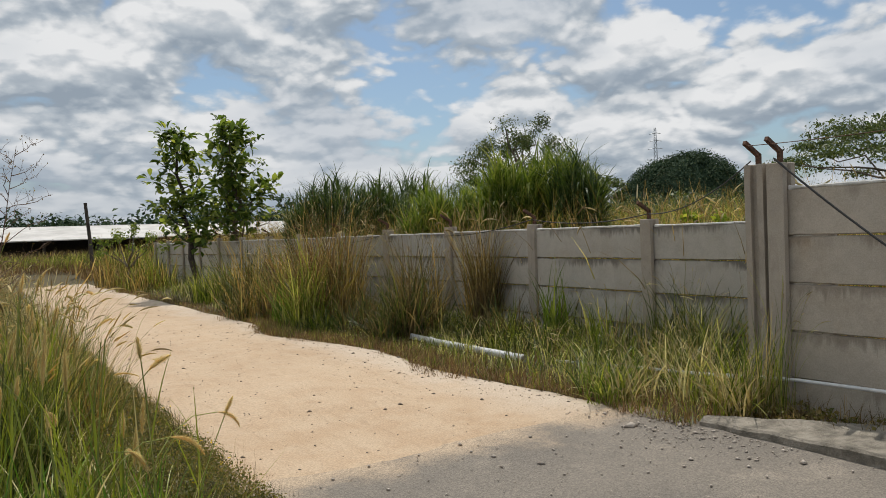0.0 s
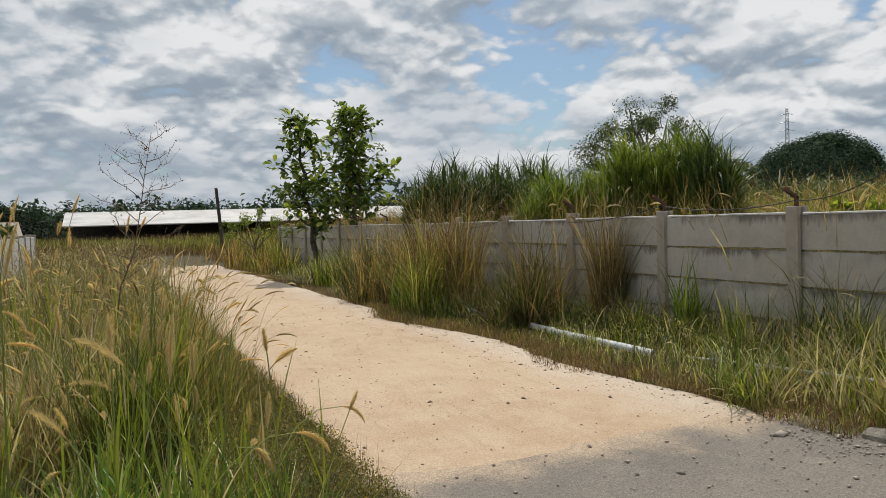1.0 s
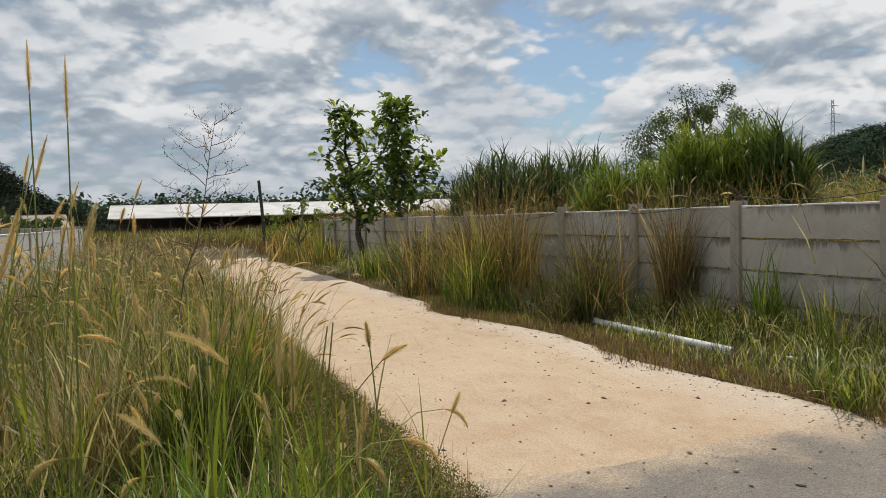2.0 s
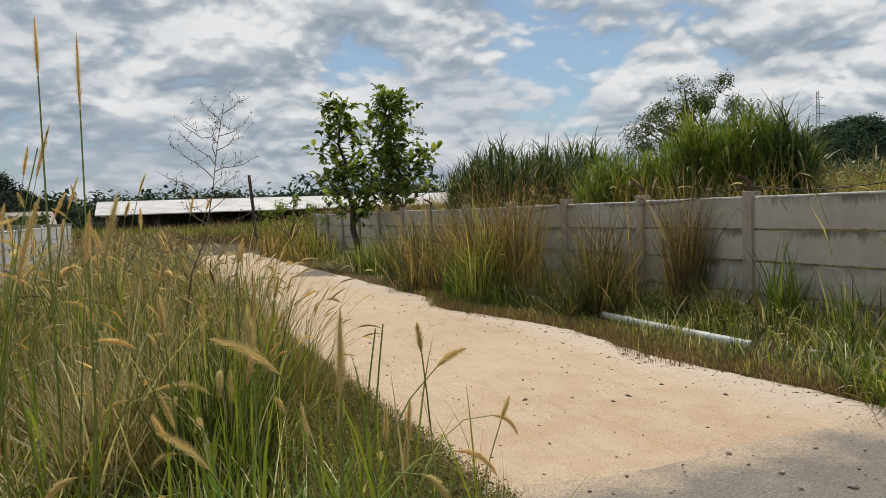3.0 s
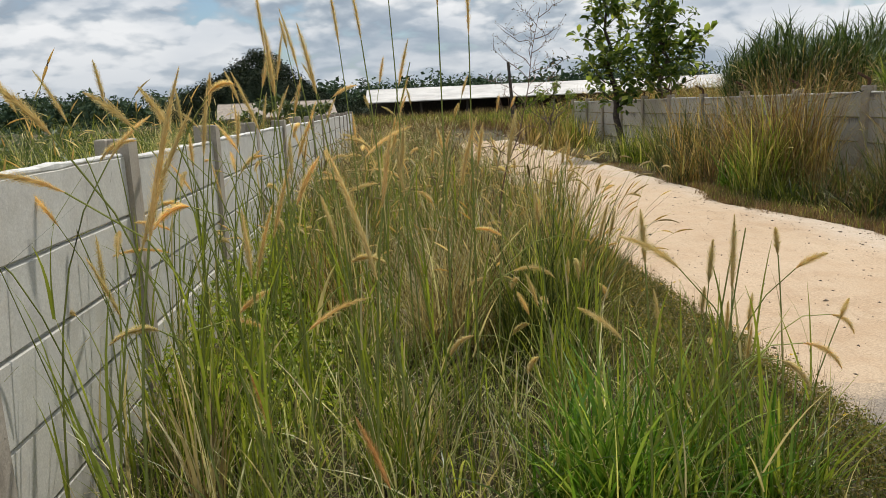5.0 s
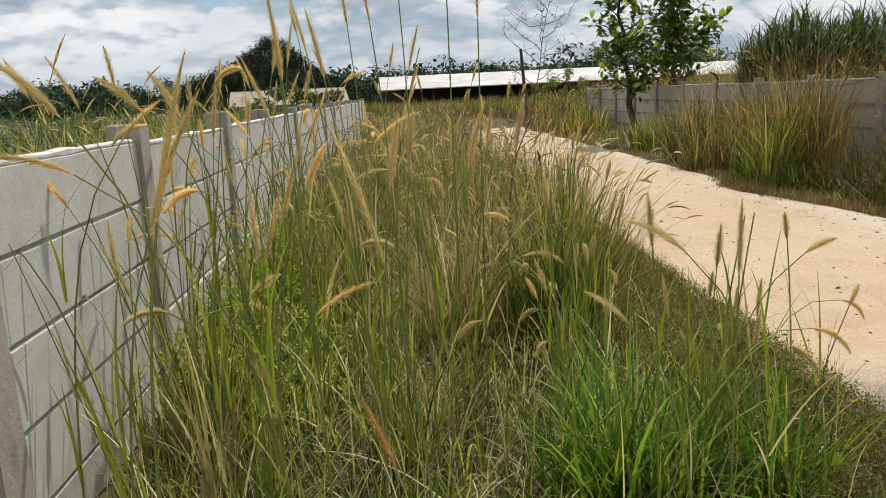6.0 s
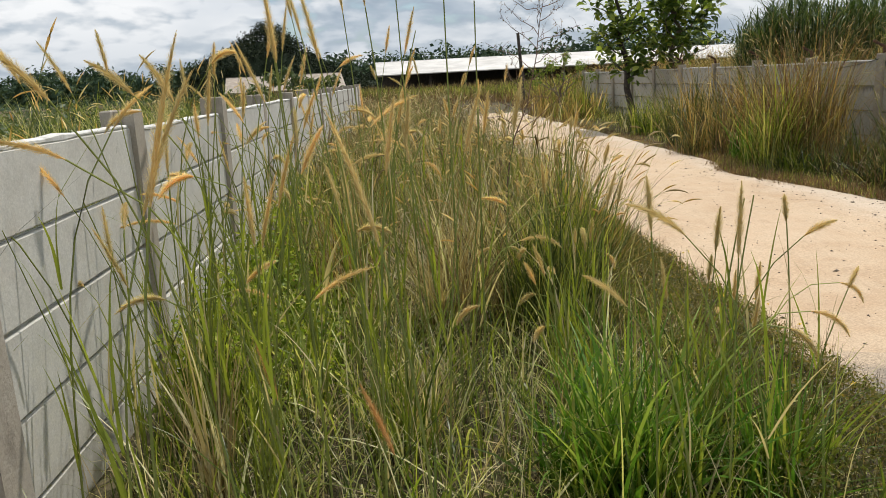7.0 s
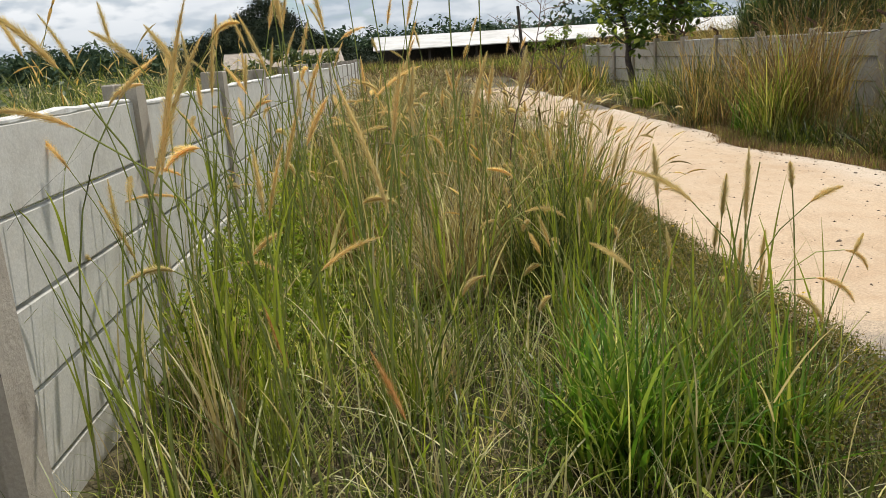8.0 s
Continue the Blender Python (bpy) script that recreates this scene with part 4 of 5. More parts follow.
# right verge tufts
clump("grass_tuft", (-1.3, 7.3), 0.65, 3.1, 1500, (MAT_BLADE, RUSSET_BLADE), (0.4, 0.6), 71, "tall russet feathery grass tuft against the wall", 0.14, 0.7, 0.007, 170)
clump("grass_tuft", (-1.8, 7.1), 0.6, 2.2, 1000, (RUSSET_BLADE, GREEN_BLADE), (0.5, 0.5), 72, "brown and green tall grass tuft by the track", 0.26, 1.0, 0.008, 50)
clump("grass_tuft", (-1.2, 9.2), 0.8, 2.8, 1200, (RUSSET_BLADE, MAT_BLADE), (0.6, 0.4), 73, "russet dry grass tuft by the wall", 0.22, 1.0, 0.008, 90)
clump("grass_tuft", (-1.1, 4.3), 0.5, 1.8, 900, (DUSK_BLADE, BROWN_BLADE), (0.55, 0.45), 74, "olive and brown bushy grass tuft", 0.32, 0.9, 0.008, 16)
clump("grass_tuft", (-0.75, 4.75), 0.4, 2.3, 700, (BROWN_BLADE, RUSSET_BLADE), (0.6, 0.4), 131, "thin upright brown grass tuft before the wall", 0.2, 0.8, 0.006, 40)
clump("grass_tuft", (-1.7, 4.35), 0.4, 0.95, 520, (DUSK_BLADE, BROWN_BLADE), (0.7, 0.3), 132, "rounded dark olive bush of grass by the track", 0.5, 1.1, 0.008)
clump("grass_tuft", (-1.9, 6.2), 0.6, 0.9, 620, (DUSK_BLADE, GREEN_BLADE), (0.6, 0.4), 133, "low dark olive grass at the track edge", 0.55, 1.2, 0.008)
clump("grass_tuft", (-2.1, 9.9), 0.6, 1.5, 620, (DUSK_BLADE, RUSSET_BLADE), (0.5, 0.5), 134, "dark olive and russet tuft reaching onto the track", 0.35, 1.0, 0.009, 14)
clump("grass_tuft", (-0.9, 3.0), 0.4, 0.8, 420, (DUSK_BLADE, DRY_BLADE), (0.7, 0.3), 135, "dark grass with bleached arching blades by the pipe", 0.6, 1.2, 0.008)
clump("grass_tuft", (-0.8, 1.2), 0.4, 0.75, 420, (DUSK_BLADE, DRY_BLADE), (0.6, 0.4), 136, "dark tangled grass with straw before the wall", 0.6, 1.2, 0.008)
clump("grass_tuft", (-0.35, 3.35), 0.28, 2.5, 1100, (BROWN_BLADE, RUSSET_BLADE), (0.75, 0.25), 75, "dark brown upright dry grass tuft before a wall panel", 0.11, 0.6, 0.007, 40)
clump("grass_tuft", (-0.35, 1.5), 0.35, 1.35, 300, (CANE_LIGHT, BROWN_BLADE), (0.85, 0.15), 76, "broad-bladed dark green tuft at the wall foot", 0.14, 0.5, 0.012)
clump("grass_tuft", (-0.4, 0.5), 0.3, 1.05, 200, (GREEN_BLADE, BROWN_BLADE), (0.8, 0.2), 77, "green tuft at the wall foot", 0.14, 0.5, 0.010)
clump("grass_tuft", (-1.75, 8.1), 0.4, 1.1, 320, (VIVID_BLADE, DRY_BLADE), (0.85, 0.15), 78, "bright broad-bladed green tuft below the russet grass", 0.35, 1.0, 0.015)
clump("grass_tuft", (-2.25, -1.6), 0.3, 0.8, 300, (GREEN_BLADE, DRY_BLADE), (0.7, 0.3), 79, "arching green grass tuft at the asphalt edge", 0.4, 1.3, 0.008, 4)
clump("grass_tuft", (-1.75, -2.45), 0.32, 1.0, 420, (DRY_BLADE, GREEN_BLADE), (0.55, 0.45), 80, "straw-coloured grass tuft at the foot of the corner post", 0.3, 1.2, 0.007, 6)
clump("grass_tuft", (-1.0, -1.0), 0.5, 0.8, 520, (GREEN_BLADE, DRY_BLADE), (0.5, 0.5), 81, "tangled green and straw grass by the pipe", 0.4, 1.2, 0.008, 8)
clump("grass_tuft", (-1.1, 12.3), 1.1, 2.4, 1300, (DUSK_BLADE, RUSSET_BLADE), (0.5, 0.5), 82, "tall mixed grass tuft along the wall", 0.2, 0.9, 0.011, 10)
clump("grass_tuft", (-1.2, 15.5), 0.9, 1.5, 900, (GREEN_BLADE, DRY_BLADE), (0.6, 0.4), 83, "green and straw grass tuft along the wall", 0.2, 0.9, 0.012, 8)
clump("grass_tuft", (-1.3, 23.5), 1.2, 1.6, 900, (GREEN_BLADE, RUSSET_BLADE), (0.5, 0.5), 84, "wide grass tuft near the wall end", 0.22, 0.9, 0.014, 8)
clump("grass_tuft", (-1.5, 28.0), 1.5, 2.3, 1100, (GREEN_BLADE, RUSSET_BLADE), (0.5, 0.5), 85, "tall olive grass hiding the wall end", 0.2, 0.8, 0.016, 10)

clump("grass_tuft", (-1.5, -1.9), 0.4, 1.0, 420, (TANGLE_BLADE, DRY_BLADE), (0.65, 0.35), 141, "tangled yellow-green grass with straw near the corner post", 0.5, 1.2, 0.006, 12)
clump("grass_tuft", (-1.35, -0.2), 0.45, 0.8, 420, (TANGLE_BLADE, DUSK_BLADE), (0.6, 0.4), 142, "tangled yellow-green grass over the thin pipe", 0.5, 1.2, 0.006, 8)
clump("grass_tuft", (-1.55, -2.75), 0.22, 1.5, 200, (DRY_BLADE, GREEN_BLADE), (0.4, 0.6), 143, "upright thin green and straw stems before the corner post", 0.12, 0.6, 0.004, 14)
clump("grass_tuft", (-0.3, -0.9), 0.25, 1.5, 130, (DUSK_BLADE, DRY_BLADE), (0.5, 0.5), 144, "thin dry stems standing against a wall panel", 0.12, 0.6, 0.004, 16)
clump("grass_tuft", (-0.55, 0.15), 0.35, 1.3, 160, (DRY_BLADE, GREEN_BLADE), (0.7, 0.3), 86, "pale straw sprays leaning on the wall post", 0.3, 0.8, 0.005, 22)
clump("grass_tuft", (-0.6, -1.3), 0.4, 1.25, 220, (DRY_BLADE, GREEN_BLADE), (0.6, 0.4), 87, "pale straw and green sprays before the wall", 0.3, 1.0, 0.006, 22)
clump("grass_tuft", (-1.45, 5.6), 0.5, 1.3, 500, (DUSK_BLADE, BROWN_BLADE), (0.6, 0.4), 88, "olive grass tuft with dead brown blades", 0.3, 1.0, 0.008, 14)
clump("grass_tuft", (-0.7, 2.4), 0.45, 1.0, 420, (DUSK_BLADE, BROWN_BLADE), (0.6, 0.4), 89, "dark olive weeds below a wall panel", 0.4, 1.0, 0.010, 6)
clump("grass_tuft", (-2.0, -0.9), 0.4, 0.7, 320, (GREEN_BLADE, DRY_BLADE), (0.75, 0.25), 90, "low arching green tuft by the apron", 0.45, 1.2, 0.008, 4)


def verge_left():
    rng = np.random.default_rng(91)
    n = 20000
    p = scatter(rng, n, -10.1, -5.9, 0.5, 32, 0.0)
    p[: n // 2, 1] = rng.uniform(0.5, 9, n // 2)
    lim = np.array([left_edge(y) for y in p[:, 1]])
    p = p[p[:, 0] < lim - rng.uniform(-0.1, 0.2, n)]
    edge = np.clip((-6.0 - p[:, 0]) / 1.0, 0, 1)
    away = np.clip((p[:, 1] - 0.5) / 4, 0, 1)
    h = (0.14 + 0.3 * edge + 0.45 * away * edge) * rng.uniform(0.5, 1.5, len(p))
    kind = rng.uniform(0, 1, len(p))
    g, d, w = kind < 0.38, (kind >= 0.38) & (kind < 0.75), kind >= 0.75
    green = blades(rng, p[g], h[g], 0.009 + 0.004 * away[g], 0.35, 1.3, 4)
    dry = blades(rng, p[d], h[d], 0.008 + 0.004 * away[d], 0.4, 1.3, 4)
    pale = blades(rng, p[w], h[w] * 1.15, 0.006 + 0.004 * away[w], 0.4, 1.1, 4)
    q = scatter(rng, 1500, -9.8, -6.5, 0.5, 26, 0.0)
    st, hd, hr = seeded_stalks(rng, q, rng.uniform(0.8, 1.45, len(q)), np.abs(rng.normal(0.05, 0.14, len(q))), rng.uniform(0.1, 1.1, len(q)), 0.003, rng.uniform(0.12, 0.24, len(q)), 0.016, 9)
    stuff("verge_grass", [green, dry, pale, st, hd, hr], [DUSK_BLADE, RUSSET_BLADE, DRY_BLADE, STEM, DRY_BLADE, DRY_BLADE], "tangled green and straw grass with golden seed heads", "grass")
    # the near tangle: fewer, broader, arching blades over a brown mat darkened as shade
    n = 11000
    p = scatter(rng, n, -10.1, -6.0, -4.3, 1.0, 0.0)
    lim = np.array([left_edge(y) for y in p[:, 1]])
    p = p[p[:, 0] < lim - rng.uniform(-0.08, 0.25, n)]
    edge = np.clip((-6.1 - p[:, 0]) / 1.1, 0.25, 1)
    h = 0.30 * edge * rng.uniform(0.4, 1.7, len(p))
    kind = rng.uniform(0, 1, len(p))
    a, b, c = kind < 0.58, (kind >= 0.58) & (kind < 0.68), kind >= 0.68
    stuff("verge_grass", [blades(rng, p[a], h[a], rng.uniform(0.006, 0.015, a.sum()), 1.05, 1.5, 5),
                          blades(rng, p[b], h[b] * 1.1, rng.uniform(0.008, 0.017, b.sum()), 0.6, 1.6, 5),
                          blades(rng, p[c], h[c] * 0.9, rng.uniform(0.005, 0.011, c.sum()), 1.1, 1.3, 5)],
          [TANGLE_BLADE, FRESH_BLADE, DRY_BLADE], "tangled arching yellow-green grass blades with straw", "grass")
    p = scatter(rng, 900, -10.0, -6.9, -4.2, 0.3, 0.0)
    g = rng.uniform(0, 1, len(p)) < 0.6
    stuff("long_grass", [blades(rng, p[g], rng.uniform(0.45, 0.95, g.sum()), rng.uniform(0.009, 0.018, g.sum()), 0.75, 1.4, 7),
                         blades(rng, p[~g], rng.uniform(0.4, 0.9, (~g).sum()), rng.uniform(0.006, 0.012, (~g).sum()), 0.85, 1.1, 7)],
          [TANGLE_BLADE, DRY_BLADE], "long arching green and straw blades over the verge", "grass")
    # Thatch and short blades; their dark colours carry the shade below the grass.
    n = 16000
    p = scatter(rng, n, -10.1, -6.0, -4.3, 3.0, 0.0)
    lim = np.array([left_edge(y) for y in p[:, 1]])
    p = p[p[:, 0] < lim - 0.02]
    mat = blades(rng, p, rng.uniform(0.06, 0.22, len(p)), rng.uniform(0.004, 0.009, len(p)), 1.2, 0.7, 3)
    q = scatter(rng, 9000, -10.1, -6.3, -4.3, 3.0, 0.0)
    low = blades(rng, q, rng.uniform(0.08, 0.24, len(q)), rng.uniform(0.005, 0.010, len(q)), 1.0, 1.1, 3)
    stuff("thatch", [mat, low], [SHADED_THATCH_BLADE, DUSK_BLADE], "brown dead thatch and short green blades, coloured dark as the shade under the grass", "thatch")
    m = 5200
    c = scatter(rng, m, -7.2, -6.05, -3.6, 7, 0.03)
    c[:, 2] += rng.uniform(0, 0.30, m) * np.clip((-6.0 - c[:, 0]) / 0.5, 0.2, 1)
    twigs = blades(rng, scatter(rng, 2500, -7.0, -6.1, -3.6, 6, 0.0), rng.uniform(0.1, 0.34, 2500), 0.004, 0.4, 0.5, 3)
    stuff("verge_weeds", [leaf_cards(rng, c, np.full(m, 0.07), 14, 0.021, 0.9, shell=0.2), twigs], [WEED_LEAF, BROWN_BLADE], "low small-leaved brown-green weeds along the track edge", "weeds")
    m = 900
    c = scatter(rng, m, -10.1, -9.1, -2.0, 5, 0.05)
    c[:, 2] += rng.uniform(0, 0.6, m) * np.clip((-9.0 - c[:, 0]) / 0.8, 0.2, 1)
    stuff("verge_weeds", [leaf_cards(rng, c, np.full(m, 0.13), 13, 0.055, 0.9, shell=0.2)], [FRESH_BLADE], "fresh green leafy weeds at the pale wall foot", "weeds")
    m = 40
    c = scatter(rng, m, -6.9, -6.1, -3.2, 1.5, 0.2)
    c[:, 2] += rng.uniform(0, 0.12, m)
    stuff("flowers", [leaf_cards(rng, c, np.full(m, 0.006), 6, 0.014, 0.9)], [FLOWER], "tiny yellow flowers in the verge weeds", "flowers")


verge_left()

# left verge tufts
clump("grass_tuft", (-7.6, -0.75), 0.40, 1.5, 1300, (DUSK_BLADE, GREEN_BLADE), (0.65, 0.35), 101, "dense dark green grass tuft with golden heads at the track", 0.22, 0.7, 0.007, 40)
clump("grass_tuft", (-7.05, 0.6), 0.4, 1.4, 800, (GREEN_BLADE, RUSSET_BLADE), (0.55, 0.45), 102, "green and russet grass tuft at the track edge", 0.28, 0.8, 0.007, 40)
clump("grass_tuft", (-8.2, -0.25), 0.45, 1.6, 1300, (DRY_BLADE, BROWN_BLADE), (0.85, 0.15), 103, "bleached straw grass tuft leaning over", 0.4, 0.6, 0.009, 10)
clump("grass_tuft", (-7.75, -3.1), 0.34, 1.0, 560, (VIVID_BLADE, GREEN_BLADE), (0.8, 0.2), 104, "fresh bright green low tuft", 0.35, 0.9, 0.016)
clump("grass_tuft", (-7.15, -3.1), 0.3, 0.9, 380, (VIVID_BLADE, GREEN_BLADE), (0.5, 0.5), 105, "fresh green tuft by the asphalt", 0.3, 0.9, 0.010)
clump("grass_tuft", (-8.7, -2.2), 0.3, 0.75, 300, (GREEN_BLADE, DRY_BLADE), (0.7, 0.3), 106, "thin green grass tuft with straw blades", 0.35, 1.0, 0.008)
clump("grass_tuft", (-8.9, 1.2), 0.5, 1.3, 600, (GREEN_BLADE, DRY_BLADE), (0.5, 0.5), 107, "tall green and straw tuft", 0.2, 0.8, 0.007, 30)
clump("grass_tuft", (-7.25, 1.7), 0.45, 1.85, 800, (DRY_BLADE, RUSSET_BLADE), (0.75, 0.25), 121, "tall bleached straw tuft with many pale heads", 0.22, 0.7, 0.007, 60)
clump("grass_tuft", (-8.1, 2.0), 0.5, 1.7, 600, (DRY_BLADE, GREEN_BLADE), (0.65, 0.35), 122, "bleached straw and green tuft with golden heads", 0.24, 0.8, 0.007, 50)
clump("grass_tuft", (-9.2, 0.3), 0.4, 1.4, 420, (RUSSET_BLADE, DRY_BLADE), (0.5, 0.5), 123, "straw coloured tuft with drooping golden heads", 0.26, 0.9, 0.007, 36)
clump("grass_tuft", (-7.6, 2.8), 0.6, 1.25, 800, (RUSSET_BLADE, GREEN_BLADE), (0.6, 0.4), 108, "russet and green tuft along the track", 0.25, 0.8, 0.008, 40)
clump("grass_tuft", (-8.9, 4.0), 0.7, 1.35, 800, (RUSSET_BLADE, GREEN_BLADE), (0.55, 0.45), 109, "russet grass tuft between wall and track", 0.2, 0.8, 0.009, 40)
clump("grass_tuft", (-7.4, 5.8), 0.7, 1.2, 700, (RUSSET_BLADE, GREEN_BLADE), (0.6, 0.4), 110, "russet grass tuft along the track", 0.22, 0.8, 0.010, 30)
clump("grass_tuft", (-7.8, 9.0), 0.9, 1.3, 800, (RUSSET_BLADE, DRY_BLADE), (0.6, 0.4), 111, "dry russet tuft further along the track", 0.22, 0.8, 0.012, 30)
clump("grass_tuft", (-9.55, -2.9), 0.12, 1.2, 60, (DRY_BLADE, BROWN_BLADE), (0.8, 0.2), 113, "few bleached straw blades by the pale wall", 0.12, 0.4, 0.012)
clump("grass_tuft", (-9.75, -2.1), 0.3, 1.25, 160, (GREEN_BLADE, DRY_BLADE), (0.7, 0.3), 112, "thin tall green tuft against the pale wall", 0.12, 0.5, 0.009)


def grass_plant(at, stems, seed, label, fat=0.017):
    """A tall grass plant: each stem with its own leaves and a bristly seed head."""
    rng = np.random.default_rng(seed)
    plant = thing("grass_plant", (at[0], at[1], 0.0))
    for x, y, tall, az, lean, curl, head in stems:
        plain = SPENT_SEED if tall < 1.0 and fat > 0.0195 else SEED
        st, hd, hr = seeded_stalks(rng, np.array([[x, y, 0.0]]), [tall], [lean], [curl], rng.uniform(0.0045, 0.0075), [max(head, 0.01)], fat * rng.uniform(0.8, 1.15), 760, az=[az])
        stem = part("stem", raw("stem", *st, [STEM], smooth=True), None, plant)
        if head > 0:
            tri = np.concatenate([hd[1][:, [0, 1, 2]], hd[1][:, [0, 2, 3]]])
            v, f = joined([(hd[0], tri), hr])
            part("seed_head", raw("seed_head", v, f, [plain]), None, stem)
        for i in range(int(rng.integers(3, 7))):
            d = rng.uniform(0.05, 0.66) * tall
            base = np.array([[x + math.sin(lean) * math.cos(az) * d, y + math.sin(lean) * math.sin(az) * d, math.cos(lean) * d]])
            v, f = blades(rng, base, rng.uniform(0.25, 0.6), rng.uniform(0.009, 0.019), 0.3, 0.9, 6)
            dead = rng.uniform() < 0.2
            part("leaf", raw("leaf", v, f, [DRY_BLADE if dead else GREEN_BLADE]), None, stem, "dead straw leaf" if dead else "")
    tagged(plant, label, "grass", group="tall grass plants")


TALL = "tall single grass plant with upright golden bristly head"
ARCH = "tall grass plant with arching golden bristly head"
BARE = "thin bare grass plant with long green leaves"
# x, y, stem, azimuth, lean, curl, head
SINGLES = [(-9.17, -2.12, 2.22, 3.0, 0.03, 0.03, 0.31), (-8.93, -2.09, 2.12, 3.0, 0.05, 0.12, 0.31), (-8.79, -2.09, 2.22, 3.0, 0.03, 0.05, 0.31), (-8.68, -2.09, 2.24, 3.0, 0.02, 0.08, 0.31),
           (-8.58, -2.12, 2.42, 3.0, 0.01, 0.03, 0.31), (-8.38, -2.11, 2.38, 1.2, 0.0, 0.0, 0.25), (-8.25, -2.12, 2.24, 0.3, 0.01, 0.0, 0.33), (-9.35, -1.3, 1.75, 0.5, 0.08, 1.2, 0.3)]
SHORTER = [(-8.78, -3.0, 1.35, 2.2, 0.10, 0.25, 0.24), (-8.55, -2.7, 1.5, 1.9, 0.06, 0.2, 0.22), (-7.02, -3.1, 1.22, 2.6, 0.04, 0.05, 0.12), (-6.95, -2.9, 0.9, 0.4, 0.42, 0.1, 0.12),
           (-9.1, -2.2, 1.75, 2.9, 0.10, 0.35, 0.2), (-9.0, 0.2, 2.1, 2.7, 0.04, 0.3, 0.25), (-9.6, -0.4, 1.9, 2.9, 0.12, 0.5, 0.22)]
for i, (x, y, *rest) in enumerate(SINGLES + SHORTER):
    grass_plant((x, y), [(0.0, 0.0, *rest)], 200 + i, BARE if rest[4] < 0.13 else ARCH if rest[3] > 0.45 else TALL)
# over the near verge, their heads close to the eye: x, y and height of the stem's top, azimuth, lean of the stem, curl, head
CLOSE = [(-9.25, -4.21, 1.61, 0.36, 0.02, 0.16, 0.42), (-9.29, -4.15, 1.58, 0.4, 0.03, 0.26, 0.38), (-8.72, -3.99, 1.43, 2.6, 0.06, 0.20, 0.40), (-9.11, -3.74, 1.40, 2.0, 0.05, 0.10, 0.22),
         (-9.49, -4.10, 1.87, 3.6, 0.08, 0.45, 0.22), (-9.51, -4.02, 1.72, 3.5, 0.10, 0.80, 0.24), (-8.39, -3.07, 1.58, 0.2, 0.05, 0.15, 0.28), (-8.93, -3.06, 1.96, 3.7, 0.04, 0.12, 0.27),
         (-8.70, -3.46, 1.56, 0.5, 0.04, 0.10, 0.27), (-9.03, -3.47, 1.95, 4.2, 0.03, 0.06, 0.22), (-9.59, -3.19, 1.87, 3.4, 0.08, 0.50, 0.20), (-9.46, -3.16, 1.84, 3.4, 0.05, 0.30, 0.20),
         (-7.55, -3.66, 1.24, 1.1, 0.05, 0.12, 0.26), (-7.70, -3.58, 1.31, 2.5, 0.06, 0.70, 0.24), (-7.90, -3.58, 1.07, 2.4, 0.08, 0.65, 0.20), (-7.74, -3.35, 1.28, 1.6, 0.04, 0.14, 0.21),
         (-9.10, -3.69, 0.87, 2.2, 0.22, 0.25, 0.23), (-8.72, -4.01, 0.81, 2.2, 0.28, 0.30, 0.24), (-9.75, -3.00, 1.75, 0.6, 0.06, 0.50, 0.24), (-8.15, -2.75, 1.62, 0.9, 0.05, 0.20, 0.26)]
for i, (x, y, z, az, lean, curl, head) in enumerate(CLOSE):
    bend = lean + curl * np.linspace(0, 1, 9)[1:] ** 4
    stem = z / np.cos(bend).mean()
    back = stem * np.sin(bend).mean()
    grass_plant((x - back * math.cos(az), y - back * math.sin(az)), [(0.0, 0.0, stem, az, lean, curl, head)], 260 + i,
                "short-stemmed grass plant with a spent orange head" if z < 1 else ARCH if curl > 0.4 else TALL, 0.020)
# x, y, stems, height, share with heads
# along the pale wall, then along the track
WALL_BUNCHES = [(-9.95, -2.65, 6, 1.75, 0.7), (-9.95, -1.9, 9, 1.95, 0.8), (-9.9, -1.1, 8, 2.0, 0.9), (-9.4, -3.0, 4, 1.5, 0.5), (-9.85, 0.3, 8, 2.0, 0.9),
           (-9.75, -2.4, 9, 1.55, 0.35), (-9.5, -1.3, 6, 2.0, 0.6), (-9.2, -2.0, 4, 1.75, 0.6), (-8.85, -1.7, 5, 1.9, 0.5), (-8.4, -2.0, 5, 1.7, 0.45),
           (-9.7, -0.5, 8, 2.0, 0.8), (-9.0, -0.6, 7, 2.1, 0.7), (-8.75, -2.6, 6, 1.5, 0.5), (-9.45, -2.75, 5, 1.4, 0.6)]
TRACK_BUNCHES = [(-7.85, -2.5, 5, 1.2, 0.5), (-7.4, -2.95, 10, 1.25, 0.6), (-7.15, -2.7, 7, 1.05, 0.6), (-7.65, -1.7, 8, 1.2, 0.8), (-7.5, -0.7, 12, 1.35, 0.8), (-7.2, 0.3, 11, 1.35, 0.8),
           (-8.0, 0.3, 9, 1.55, 0.8), (-9.1, 0.5, 9, 2.0, 0.8), (-7.75, -2.2, 7, 1.15, 0.9), (-7.4, 1.3, 9, 1.35, 0.9), (-8.5, 1.4, 9, 1.7, 0.9), (-7.3, 2.4, 9, 1.3, 0.9), (-9.6, 1.2, 9, 1.9, 0.9),
           (-7.9, 1.9, 9, 1.75, 0.95), (-8.9, 1.9, 9, 1.9, 0.95), (-8.3, 0.9, 9, 1.9, 0.9), (-7.15, 1.0, 9, 1.45, 0.95)]
bunch_rng = random.Random(7)
